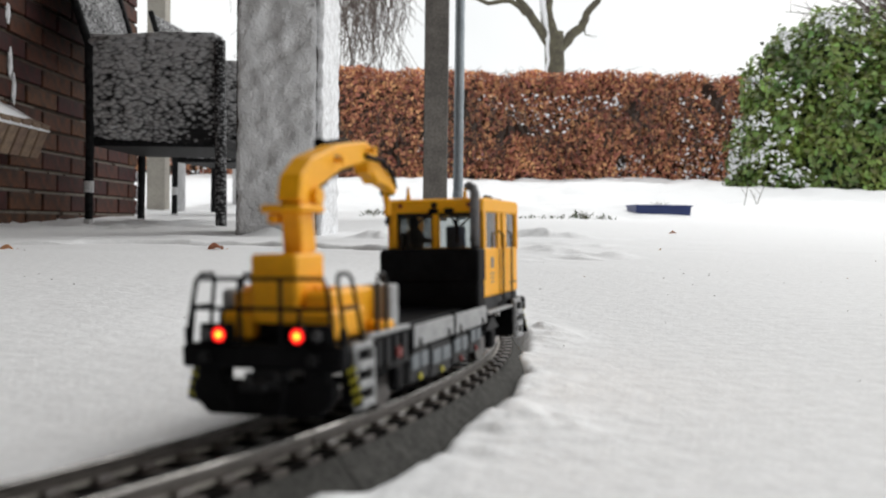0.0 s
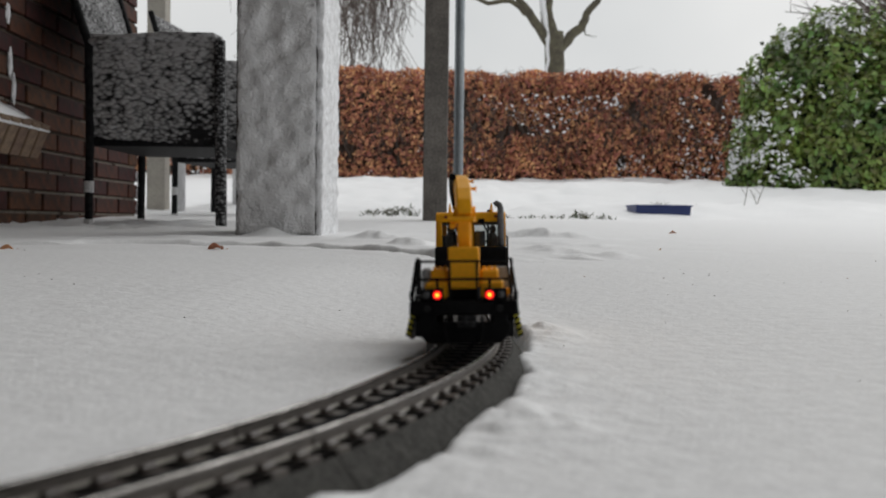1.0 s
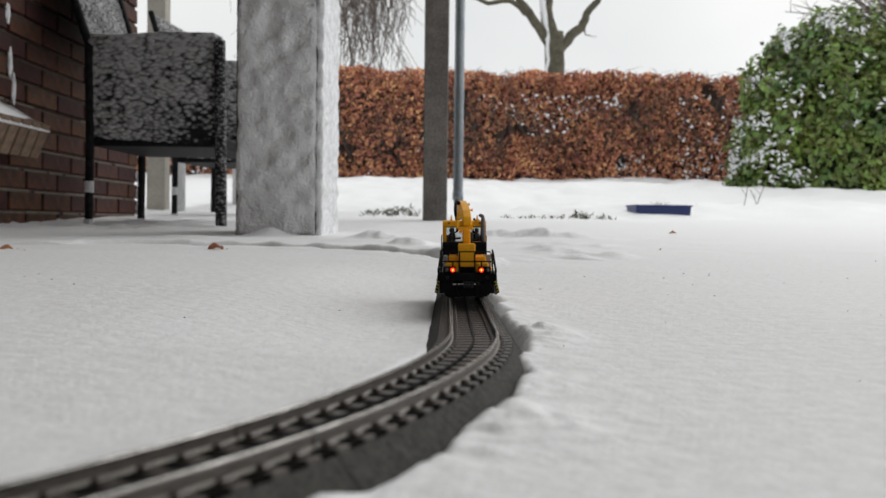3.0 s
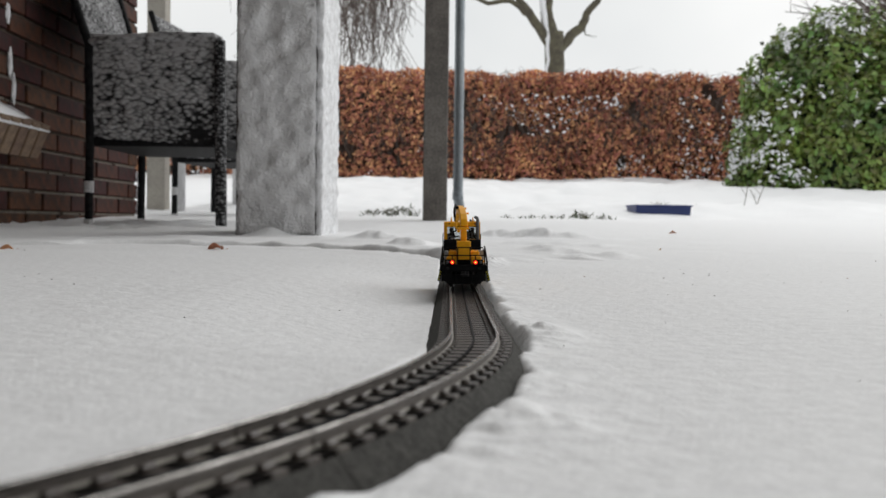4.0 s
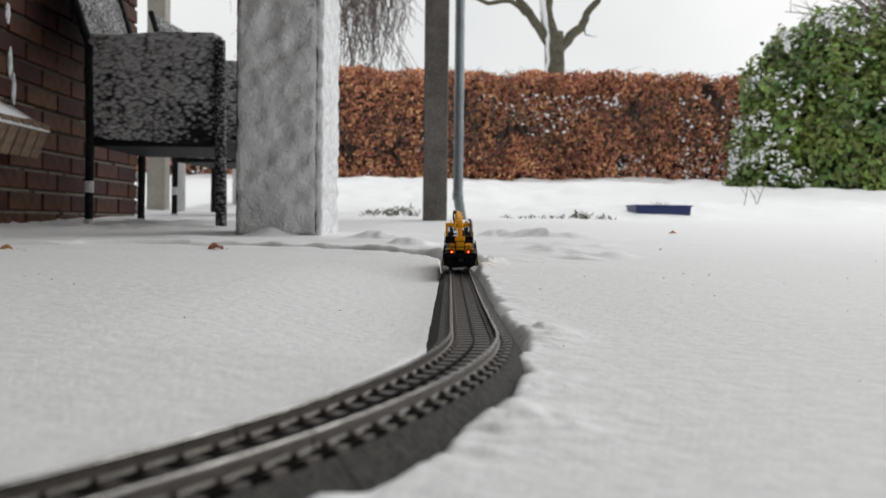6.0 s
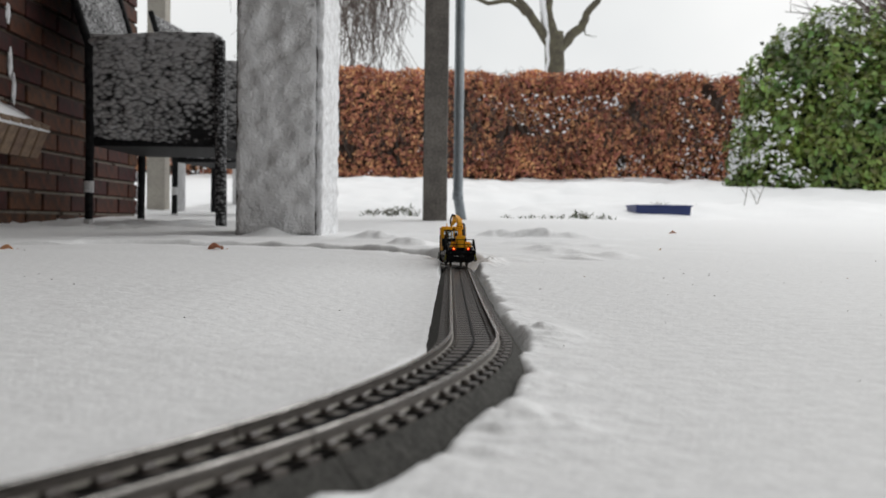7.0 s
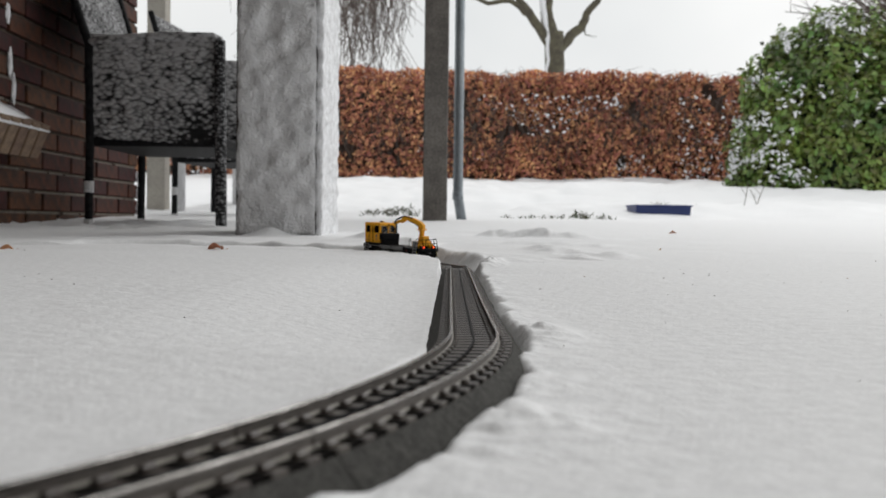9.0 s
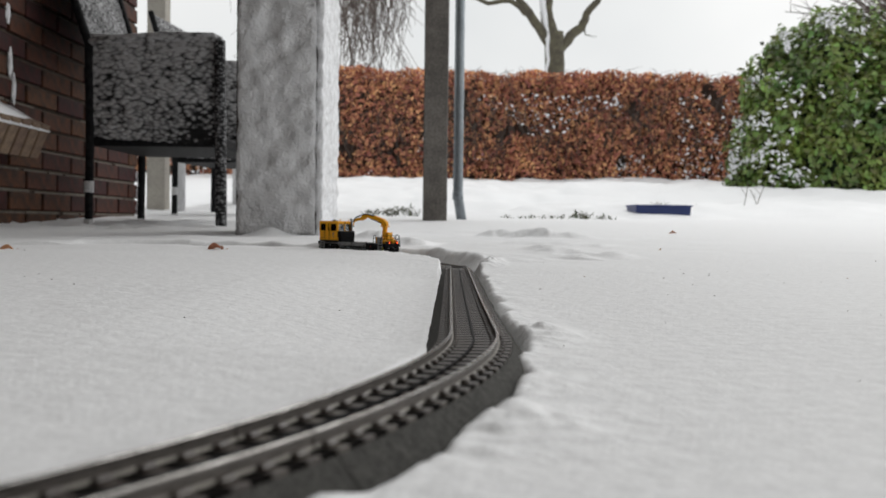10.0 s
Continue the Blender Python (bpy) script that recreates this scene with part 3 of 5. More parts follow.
        part("ladder_back", span(sx * 0.0128, sx * 0.0146, ya - out * 0.0012, yb, 0.0050, 0.0156, 0.0003), M_BLACK, step)


def build_doll(car, x, y, turn):
    """One plain seated plastic shape."""
    bm = bmesh.new()
    bmesh.ops.create_uvsphere(bm, u_segments=12, v_segments=9, radius=0.00155, matrix=Matrix.Translation((0, 0, 0.0386)) @ Matrix.Diagonal((0.95, 1.0, 1.2, 1)))
    tube(bm, [(0, 0, 0.0312), (0.0002, 0, 0.0335), (0.0003, 0, 0.0358), (0, 0, 0.0369), (0, 0, 0.0376)], [0.0026, 0.0025, 0.0024, 0.0013, 0.0008], 12)
    for sy in (-1, 1):
        tube(bm, [(0.0002, sy * 0.0022, 0.0360), (0.0012, sy * 0.0026, 0.0340), (0.0034, sy * 0.0018, 0.0334), (0.0058, sy * 0.0014, 0.0338)], [0.0008, 0.0008, 0.0006, 0.0006], 7)
    ob = part("driver_doll", bm, M_DOLL, car, "tiny plain dark plastic doll", True)
    ob.matrix_basis = pose(x, y, 0, 0, 0, turn)
    back = part("driver_seat", slab([(-0.0022, 0.0312), (-0.0022, 0.0356), (-0.0030, 0.0360), (-0.0036, 0.0312)], -0.0022, 0.0022, 0.0003), M_BLACK, car, "black driver's seat")
    back.matrix_basis = pose(x, y, 0, 0, 0, turn - 90)


def build_railcar():
    car = tagged(new("model_crane_railcar"), "yellow and black model maintenance railcar with crane", "model railcar")
    # ---- underframe
    part("chassis", span(-0.0100, 0.0100, -0.0500, 0.0640, 0.0118, 0.0158, 0.0006), M_BLACK, car)
    build_end(car, -0.0615, -1)
    build_end(car, 0.0745, 1)
    for sx in (-1, 1):
        for y in (-0.030, 0.042):
            bm = span(sx * 0.0104, sx * 0.0126, y - 0.0080, y + 0.0080, 0.0072, 0.0122, 0.0006)
            box(bm, (sx * 0.0130, y, 0.0062), (0.0022, 0.0044, 0.0050), 0.0006)
            guard = part("axle_guard", bm, M_BLACK, car)
            bm = bmesh.new()
            for k in range(5):
                box(bm, (sx * 0.0132, y, 0.0092 + k * 0.0006), (0.0012, 0.0130 - k * 0.0022, 0.0005))
            part("leaf_spring", bm, M_DARKGREY, guard)
        # boxes and tanks hung under the loading deck
        for y0, y1, z0 in ((-0.0245, -0.0120, 0.0036), (-0.0110, 0.0040, 0.0030), (0.0050, 0.0180, 0.0036), (0.0190, 0.0300, 0.0046)):
            eq = part("equipment_box", span(sx * 0.0100, sx * 0.0138, y0, y1, z0, 0.0112, 0.0006), M_DARKGREY, car, "blackish equipment box")
            m = (y0 + y1) / 2
            for a, b in ((y0 + 0.0010, m - 0.0005), (m + 0.0005, y1 - 0.0010)):
                part("cover_plate", span(sx * 0.0137, sx * 0.0142, a, b, z0 + 0.0030, z0 + 0.0062, 0.0002), M_PLATE, eq, "blue-grey cover plate")
            bm = bmesh.new()
            tube(bm, [(sx * 0.0138, m, z0 + 0.0012), (sx * 0.0143, m, z0 + 0.0012)], 0.0007, 8)
            part("valve_knob", bm, M_REDPAINT if y0 > 0 else M_HAZARD, eq, "tiny coloured valve knob")
        side = part("frame_side", span(sx * 0.0124, sx * 0.0144, -0.0478, -0.0262, 0.0098, 0.0160, 0.0004), M_DARKGREY, car)
        for y in (-0.0440, -0.0395, -0.0350, -0.0305):
            part("frame_rib", span(sx * 0.0143, sx * 0.0149, y - 0.0006, y + 0.0006, 0.0100, 0.0158, 0.0002), M_BLACK, side)
        bm = bmesh.new()
        tube(bm, [(sx * 0.0142, -0.0330, 0.0118), (sx * 0.0152, -0.0330, 0.0118)], 0.0011, 10)
        part("stop_valve", bm, M_REDPAINT, side, "dull red valve knob")
        part("edge_strip", span(sx * 0.0132, sx * 0.0154, -0.0486, -0.0272, 0.0160, 0.0168, 0.0003), M_GREY, car, "pale grey platform edge")
        # skirt and sill strip under the cab
        part("skirt", span(sx * 0.0106, sx * 0.0132, 0.0345, 0.0735, 0.0144, 0.0180, 0.0004), M_DARKGREY, car)
        part("sill_strip", span(sx * 0.0128, sx * 0.0152, 0.0335, 0.0610, 0.0136, 0.0144, 0.0002), M_GREY, car, "pale grey sill strip")
    # ---- loading deck
    deck = part("deck", span(-0.0140, 0.0140, -0.0245, 0.0330, 0.0112, 0.0120, 0.0002), M_DARKGREY, car, "dark grey loading deck")
    for sx in (-1, 1):
        for y0, y1 in ((-0.0240, 0.0040), (0.0050, 0.0330)):
            bm = span(sx * 0.0138, sx * 0.0147, y0, y1, 0.0114, 0.0160, 0.0002)
            board = part("drop_side", bm, M_GREY, deck, "grey drop side")
            for k in range(2):
                y = y0 + 0.004 + k * (y1 - y0 - 0.008)
                part("hinge", span(sx * 0.0146, sx * 0.0150, y - 0.0006, y + 0.0006, 0.0112, 0.0132, 0.0001), M_DARKGREY, board)
        for y in (-0.0246, 0.0045):
            part("stanchion", span(sx * 0.0136, sx * 0.0149, y - 0.0007, y + 0.0007, 0.0100, 0.0166, 0.0002), M_BLACK, deck)
    part("end_board", span(-0.0136, 0.0136, -0.0262, -0.0250, 0.0112, 0.0160, 0.0002), M_DARKGREY, deck)
    part("rear_platform", span(-0.0150, 0.0150, -0.0610, -0.0255, 0.0152, 0.0160, 0.0003), M_BLACK, car)
    # ---- crane
    base = part("crane_base", span(-0.0046, 0.0046, -0.0563, -0.0448, 0.0192, 0.0317, 0.0005), M_YELLOW, car, "yellow crane base box")
    part("foot_block", span(-0.0040, 0.0040, -0.0545, -0.0450, 0.0160, 0.0194, 0.0003), M_BLACK, base)
    for x0, x1, y0, y1, z0, z1 in ((0.0048, 0.0104, -0.0545, -0.0335, 0.0165, 0.0250), (-0.0100, -0.0048, -0.0535, -0.0380, 0.0165, 0.0250),
                                   (0.0048, 0.0118, -0.0565, -0.0420, 0.0162, 0.0216), (-0.0116, -0.0048, -0.0560, -0.0420, 0.0162, 0.0212)):
        box_ = part("valve_box", span(x0, x1, y0, y1, z0, z1, 0.0007), M_YELLOW, base)
        bm = bmesh.new()
        for k in (0.22, 0.5, 0.78):
            box(bm, (x0 + (x1 - x0) * k, y0 + 0.0035, z1 + 0.0003), (0.0010, 0.0016, 0.0010), 0.0002)
        part("lever_block", bm, M_YELLOW, box_)
    part("oil_tank", span(-0.0128, -0.0102, -0.0530, -0.0430, 0.0162, 0.0252, 0.0006), M_GREY, car, "grey oil tank")
    part("tool_box", span(0.0080, 0.0140, -0.0350, -0.0306, 0.0168, 0.0252, 0.0003), M_GREY, car, "pale grey tool box")
    part("foot_pad", span(0.0106, 0.0142, -0.0400, -0.0335, 0.0160, 0.0184, 0.0004), M_YELLOW, car)
    bm = strap(bmesh.new(), [(-0.0456, 0.0315), (-0.0462, 0.0360), (-0.0472, 0.0412)], 0.0040, [0.0066, 0.0060, 0.0058])
    bmesh.ops.bevel(bm, geom=list(bm.edges), offset=0.0004, segments=1, affect="EDGES")
    column = part("crane_column", bm, M_YELLOW, car, "yellow crane column")
    bm = span(-0.0050, 0.0036, -0.0522, -0.0420, 0.0392, 0.0408, 0.0005)
    box(bm, (-0.0034, -0.0475, 0.0382), (0.0020, 0.0060, 0.0018), 0.0004)
    part("collar", bm, M_YELLOW, column)
    bm = bmesh.new()
    for sx in (-1, 1):
        tube(bm, [(sx * 0.0020, -0.0438, 0.0424), (sx * 0.0034, -0.0438, 0.0424)], 0.0018, 12)
    part("knee_joint", bm, M_YELLOW, column)
    bm = strap(bmesh.new(), [(-0.0484, 0.0406), (-0.0472, 0.0440), (-0.0428, 0.0470), (-0.0290, 0.0512), (-0.0130, 0.0538), (-0.0060, 0.0524)], 0.0046,
               [0.0056, 0.0066, 0.0062, 0.0052, 0.0046, 0.0044])
    bmesh.ops.bevel(bm, geom=list(bm.edges), offset=0.0004, segments=1, affect="EDGES")
    boom = part("main_boom", bm, M_YELLOW, car, "yellow bent main boom")
    for y, z in ((-0.0330, 0.0502), (-0.0130, 0.0540)):
        bm = bmesh.new()
        tube(bm, [(0.0022, y, z), (0.0040, y, z)], 0.0005, 8)
        tube(bm, [(0.0040, y, z), (0.0044, y, z)], 0.0009, 8)
        part("pin", bm, M_YELLOW, boom)
    part("nameplate", span(0.0023, 0.00236, -0.0330, -0.0280, 0.0500, 0.0513), M_DARKGREY, boom, "dark nameplate bar")
    bm = strap(bmesh.new(), [(-0.0110, 0.0532), (-0.0055, 0.0510), (-0.0025, 0.0484)], 0.0040, [0.0046, 0.0056, 0.0040])
    bmesh.ops.bevel(bm, geom=list(bm.edges), offset=0.0004, segments=1, affect="EDGES")
    part("elbow", bm, M_YELLOW, boom)
    bm = strap(bmesh.new(), [(-0.0105, 0.0500), (-0.0040, 0.0498), (0.0045, 0.0486), (0.0105, 0.0460)], 0.0032, [0.0016, 0.0042, 0.0038, 0.0018])
    bmesh.ops.bevel(bm, geom=list(bm.edges), offset=0.0003, segments=1, affect="EDGES")
    arm = part("outer_arm", bm, M_YELLOW, car, "yellow outer arm")
    bm = bmesh.new()
    tube(bm, [(-0.0012, 0.0100, 0.0464), (-0.0012, 0.0116, 0.0430), (-0.0012, 0.0118, 0.0400)], [0.0010, 0.0009, 0.0007], 8)
    part("extension_rod", bm, M_YELLOW, arm)
    bm = bmesh.new()
    tube(bm, [(-0.0030, -0.0270, 0.0540), (-0.0031, -0.0130, 0.0562), (-0.0031, -0.0030, 0.0540), (-0.0028, 0.0055, 0.0512), (-0.0020, 0.0106, 0.0474)], 0.0009, 6)
    tube(bm, [(0.0026, -0.0150, 0.0526), (0.0027, -0.0040, 0.0524), (0.0022, 0.0060, 0.0500), (0.0012, 0.0108, 0.0468)], 0.0006, 6)
    tube(bm, [(-0.0030, -0.0262, 0.0542), (-0.0031, -0.0282, 0.0544)], 0.0012, 8)
    part("hydraulic_hose", bm, M_BLACK, arm, "black hydraulic hose")
    bm = bmesh.new()
    tube(bm, [(0.0, -0.0400, 0.0440), (0.0, -0.0330, 0.0464)], 0.0011, 8)
    tube(bm, [(0.0, -0.0330, 0.0464), (0.0, -0.0180, 0.0500)], 0.0006, 8)
    part("hydraulic_ram", bm, M_DARKGREY, boom, "dark hydraulic ram")
    bm = bmesh.new()
    tube(bm, [(-0.0012, 0.0118, 0.0402), (-0.0012, 0.0122, 0.0386), (-0.0012, 0.0112, 0.0380), (-0.0012, 0.0106, 0.0388)], 0.0005, 6)
    box(bm, (-0.0008, 0.0106, 0.0462), (0.0034, 0.0024, 0.0024), 0.0004)
    part("hook", bm, M_BLACK, arm)
    swing = pose(0, -0.0465, 0, 0, 0, 3.6) @ pose(0, 0.0465, 0)
    boom.matrix_basis, arm.matrix_basis = swing, swing
    # ---- rear railing
    r = 0.00040
    top, mid, yr = 0.0275, 0.0223, -0.0612
    bm = bmesh.new()
    tube(bm, [(-0.0138, yr, 0.0158), (-0.0131, yr, 0.0250), (-0.0122, yr, top), (0.0122, yr, top), (0.0131, yr, 0.0250), (0.0138, yr, 0.0158)], r, 6)
    tube(bm, [(-0.0131, yr, mid), (0.0131, yr, mid)], r, 6)
    for x in (-0.0040, 0.0040):
        tube(bm, [(x, yr, 0.0158), (x, yr, top)], r, 6)
    for x in (-0.0076, 0.0076):
        tube(bm, [(x, yr, 0.0185), (x, yr, mid)], r, 6)
    rail = part("rear_railing", bm, M_BLACK, car, "black tube railing")
    for sx in (-1, 1):
        bm = bmesh.new()
        tube(bm, [(sx * 0.0156, -0.0600, 0.0120), (sx * 0.0150, -0.0598, 0.0200), (sx * 0.0139, -0.0592, 0.0272), (sx * 0.0136, -0.0580, 0.0282), (sx * 0.0136, -0.0545, 0.0282),
                  (sx * 0.0139, -0.0533, 0.0272), (sx * 0.0150, -0.0527, 0.0200), (sx * 0.0156, -0.0525, 0.0160)], r, 6)
        tube(bm, [(sx * 0.0148, -0.0597, mid), (sx * 0.0148, -0.0529, mid)], r, 6)
        part("side_railing", bm, M_BLACK, rail)
        part("lamp_shield", span(sx * 0.0146, sx * 0.0158, -0.0606, -0.0592, 0.0160, 0.0190, 0.0003), M_BLACK, rail)
        bm = bmesh.new()
        tube(bm, [(sx * 0.0144, -0.0430, 0.0165), (sx * 0.0144, -0.0426, 0.0262), (sx * 0.0144, -0.0416, 0.0276), (sx * 0.0144, -0.0396, 0.0276),
                  (sx * 0.0144, -0.0386, 0.0262), (sx * 0.0144, -0.0382, 0.0165)], r, 8)
        part("grab_rail", bm, M_DARKGREY, car)
    # ---- lamps, each lens sunk in a short black barrel
    for sx in (-1, 1):
        bm = bmesh.new()
        tube(bm, [(sx * 0.0076, -0.0596, 0.0178), (sx * 0.0076, -0.0618, 0.0178), (sx * 0.0076, -0.0622, 0.0178)], [0.0016, 0.0016, 0.0014], 16)
        lamp = part("tail_lamp", bm, M_BLACK, car, "lit red tail lamp in a black barrel", True)
        bm = bmesh.new()
        tube(bm, [(sx * 0.0076, -0.0621, 0.0178), (sx * 0.0076, -0.06225, 0.0178)], 0.00125, 16)
        part("lens", bm, M_RED_ON, lamp, "glowing red lens")
        bm = bmesh.new()
        tube(bm, [(sx * 0.0076, -0.06222, 0.0178), (sx * 0.0076, -0.06232, 0.0178)], 0.00052, 12)
        part("bulb", bm, M_RED_CORE, lamp)
        part("lamp_mount", span(sx * 0.0060, sx * 0.0126, -0.0606, -0.0592, 0.0160, 0.0196, 0.0003), M_BLACK, car)
        for y, out in ((-0.0606, -1), (0.0740, 1)):
            bm = bmesh.new()
            tube(bm, [(sx * 0.0108, y, 0.0178), (sx * 0.0108, y + out * 0.0010, 0.0178)], 0.0011, 14)
            part("head_lamp", bm, M_LENS, car, "unlit dark head lamp", True)
    # ---- cab
    cw, y0, y1, zf, zs, zr, zt = 0.0135, 0.0345, 0.0735, 0.0179, 0.0314, 0.0412, 0.0451
    cab = part("cab_body", span(-cw, cw, y0, y1, zf, zs, 0.0005), M_YELLOW, car, "yellow cab body")
    bm = slab([(y0 - 0.0006, zr), (y0 - 0.0006, zt - 0.0007), (y0 + 0.0010, zt), (y1 - 0.0012, zt), (y1 + 0.0005, zt - 0.0009), (y1 + 0.0005, zr)], -cw - 0.0003, cw + 0.0003, 0.0004)
    roof = part("cab_roof", bm, M_YELLOW, car, "yellow cab roof")
    part("ceiling_panel", span(-cw + 0.0012, cw - 0.0012, y0 + 0.0010, y1 - 0.0010, zr - 0.0006, zr - 0.0001), M_DARKGREY, roof)
    for x, y, w in ((-1, y0, 0.0012), (1, y0, 0.0012), (0, y0, 0.0007), (-1, y1 - 0.0013, 0.0011), (1, y1 - 0.0013, 0.0011), (0, y1 - 0.0013, 0.0007)):
        x *= cw - 0.0009
        part("window_post", span(x - w, x + w, y, y + 0.0013, zs - 0.0006, zr + 0.0004), M_YELLOW, cab)
    for sx in (-1, 1):
        for a, b in ((y0, 0.0378), (0.0505, 0.0532), (0.0562, 0.0602), (0.0715, y1)):
            part("window_post", span(sx * (cw - 0.0010), sx * cw, a, b, zs - 0.0006, zr + 0.0004), M_YELLOW, cab)
        for a, b in ((0.0376, 0.0507), (0.0530, 0.0564), (0.0600, 0.0717)):
            g = part("side_window", span(sx * (cw - 0.0007), sx * (cw - 0.0004), a, b, zs - 0.0002, zr), M_GLASS, cab, "clear window")
            g.visible_shadow = False
        door = part("cab_door", span(sx * (cw - 0.0002), sx * (cw + 0.0003), 0.0522, 0.0606, zf + 0.0004, zs - 0.0004, 0.0001), M_YELLOW, cab, "yellow cab door")
        bm = bmesh.new()
        for y in (0.0514, 0.0614):
            tube(bm, [(sx * (cw - 0.0002), y, 0.0150), (sx * (cw + 0.0012), y, 0.0162), (sx * (cw + 0.0012), y, 0.0352), (sx * (cw - 0.0002), y, 0.0362)], 0.00030, 6)
        part("handrail", bm, M_BLACK, door)
        part("emblem", span(sx * (cw - 0.0001), sx * (cw + 0.00008), 0.0424, 0.0452, 0.0258, 0.0288), M_STEELGREY, cab, "small grey emblem")
        for k in range(3):
            part("lettering_bar", span(sx * (cw - 0.0001), sx * (cw + 0.00006), 0.0418 + k * 0.0004, 0.0458 - k * 0.0004, 0.0240 - k * 0.0012, 0.0245 - k * 0.0012), M_STEELGREY, cab)
        part("lettering_bar", span(sx * (cw - 0.0001), sx * (cw + 0.00006), 0.0630, 0.0720, 0.0206, 0.0210), M_DARKGREY, cab)
        for y in (0.0519, 0.0607):
            part("door_gap", span(sx * (cw - 0.0003), sx * (cw + 0.0001), y, y + 0.0003, zf + 0.0002, zs), M_BLACK, cab)
    for y in (y0 + 0.0004, y1 - 0.0007):
        for sx in (-1, 1):
            g = part("end_window", span(sx * 0.0006, sx * (cw - 0.0018), y, y + 0.0003, zs - 0.0002, zr), M_GLASS, cab, "clear window")
            g.visible_shadow = False
    for y, sg in ((y0 - 0.0008, -1), (y1 + 0.0006, 1)):
        for sx in (-1, 1):
            bm = bmesh.new()
            tube(bm, [(sx * 0.0022 + 0.002, y, zr + 0.0010), (sx * 0.0066, y + sg * 0.0004, zr - 0.0046)], 0.00034, 5)
            tube(bm, [(sx * 0.0068, y + sg * 0.0003, zr - 0.0010), (sx * 0.0064, y + sg * 0.0003, zr - 0.0084)], 0.00034, 5)
            box(bm, (sx * 0.0022 + 0.002, y, zr + 0.0004), (0.0026, 0.0010, 0.0014), 0.0003)
            part("wiper", bm, M_BLACK, cab)
    for sx in (-1, 1):
        bm = bmesh.new()
        tube(bm, [(sx * 0.0082, y0 + 0.0012, zt - 0.0002), (sx * 0.0082, y0 + 0.0012, zt + 0.0012), (sx * 0.0082, y0 + 0.0012, zt + 0.0034)], [0.0008, 0.0006, 0.00025], 6)
        part("aerial", bm, M_YELLOW, roof)
        bm = bmesh.new()
        tube(bm, [(sx * 0.0098, y0 - 0.0004, zr + 0.0020), (sx * 0.0098, y0 - 0.0010, zr + 0.0020)], 0.0006, 8)
        part("marker_lamp", bm, M_REDPAINT, roof, "unlit dull red marker lamp")
    bm = bmesh.new()
    tube(bm, [(0, y0 - 0.0004, zr + 0.0020), (0, y0 - 0.0012, zr + 0.0020)], 0.0008, 10)
    part("roof_lamp", bm, M_BLACK, roof)
    bm = span(0.0062, 0.0104, 0.0600, 0.0680, zt - 0.0002, zt + 0.0008, 0.0003)
    tube(bm, [(0.0070, 0.0610, zt + 0.0012), (0.0070, 0.0670, zt + 0.0012)], 0.0007, 8)
    part("horn", bm, M_DARKGREY, roof, "dark signal horn")
    # ---- engine cover behind the cab, wider above than below
    bm = slab([(0.0281, 0.0224), (0.0281, 0.0302), (0.0292, 0.0314), (0.0352, 0.0314), (0.0352, 0.0224)], -0.0140, 0.0140, 0.0005)
    hood = part("engine_cover", bm, M_BLACK, car, "black engine cover")
    bm = slab([(0.0300, 0.0122), (0.0286, 0.0150), (0.0284, 0.0228), (0.0350, 0.0228), (0.0350, 0.0122)], -0.0126, 0.0138, 0.0006)
    part("engine_housing", bm, M_BLACK, hood)
    bm = bmesh.new()
    tube(bm, [(0.0118, 0.0328, 0.0300), (0.0118, 0.0328, 0.0462), (0.0114, 0.0328, 0.0478), (0.0104, 0.0328, 0.0484), (0.0094, 0.0328, 0.0476)],
         [0.0013, 0.0013, 0.0012, 0.0011, 0.0011], 12)
    part("exhaust_pipe", bm, M_STEELGREY, hood, "grey exhaust pipe", True)
    # ---- inside the cab
    build_doll(car, -0.0082, 0.0400, -15)
    build_doll(car, 0.0086, 0.0600, 180)
    part("control_desk", span(0.0012, 0.0056, 0.0400, 0.0450, 0.0312, 0.0376, 0.0004), M_BLUE_SEAT, car, "dull blue-grey control desk")
    # ---- wheels
    sets = []
    for y in (-0.030, 0.042):
        bm = bmesh.new()
        tube(bm, [(-0.0095, 0, 0), (0.0095, 0, 0)], 0.0008, 8)
        axle = part("wheelset", bm, M_BLACK, car)
        axle.location = (0, y, 0.0052)
        for sx in (-1, 1):
            bm = bmesh.new()
            tube(bm, [(sx * 0.0074, 0, 0), (sx * 0.0080, 0, 0), (sx * 0.0081, 0, 0), (sx * 0.0100, 0, 0)], [0.0058, 0.0058, 0.0052, 0.0051], 20)
            part("wheel", bm, M_WHEEL, axle, "dark steel wheel")
        sets.append(axle)
    return car, sets


railcar, wheelsets = build_railcar()


WHEEL_R = 0.0052
# the way of the car's middle along the track
CAR_T = [0, 0.5, 1, 1.5, 2.5, 4.5, 5.5, 8, 9, 10]
CAR_S = [-0.1350, -0.0782, -0.0240, 0.0305, 0.1415, 0.3650, 0.4790, 0.7790, 0.8755, 0.9720]
CAR_FIT = np.polyfit(CAR_T, CAR_S, 5, w=[40, 15, 10, 8, 4, 2, 2, 2, 2, 2])
AXLES = (-0.030, 0.042)


def car_s(t):
    return float(np.polyval(CAR_FIT, t))


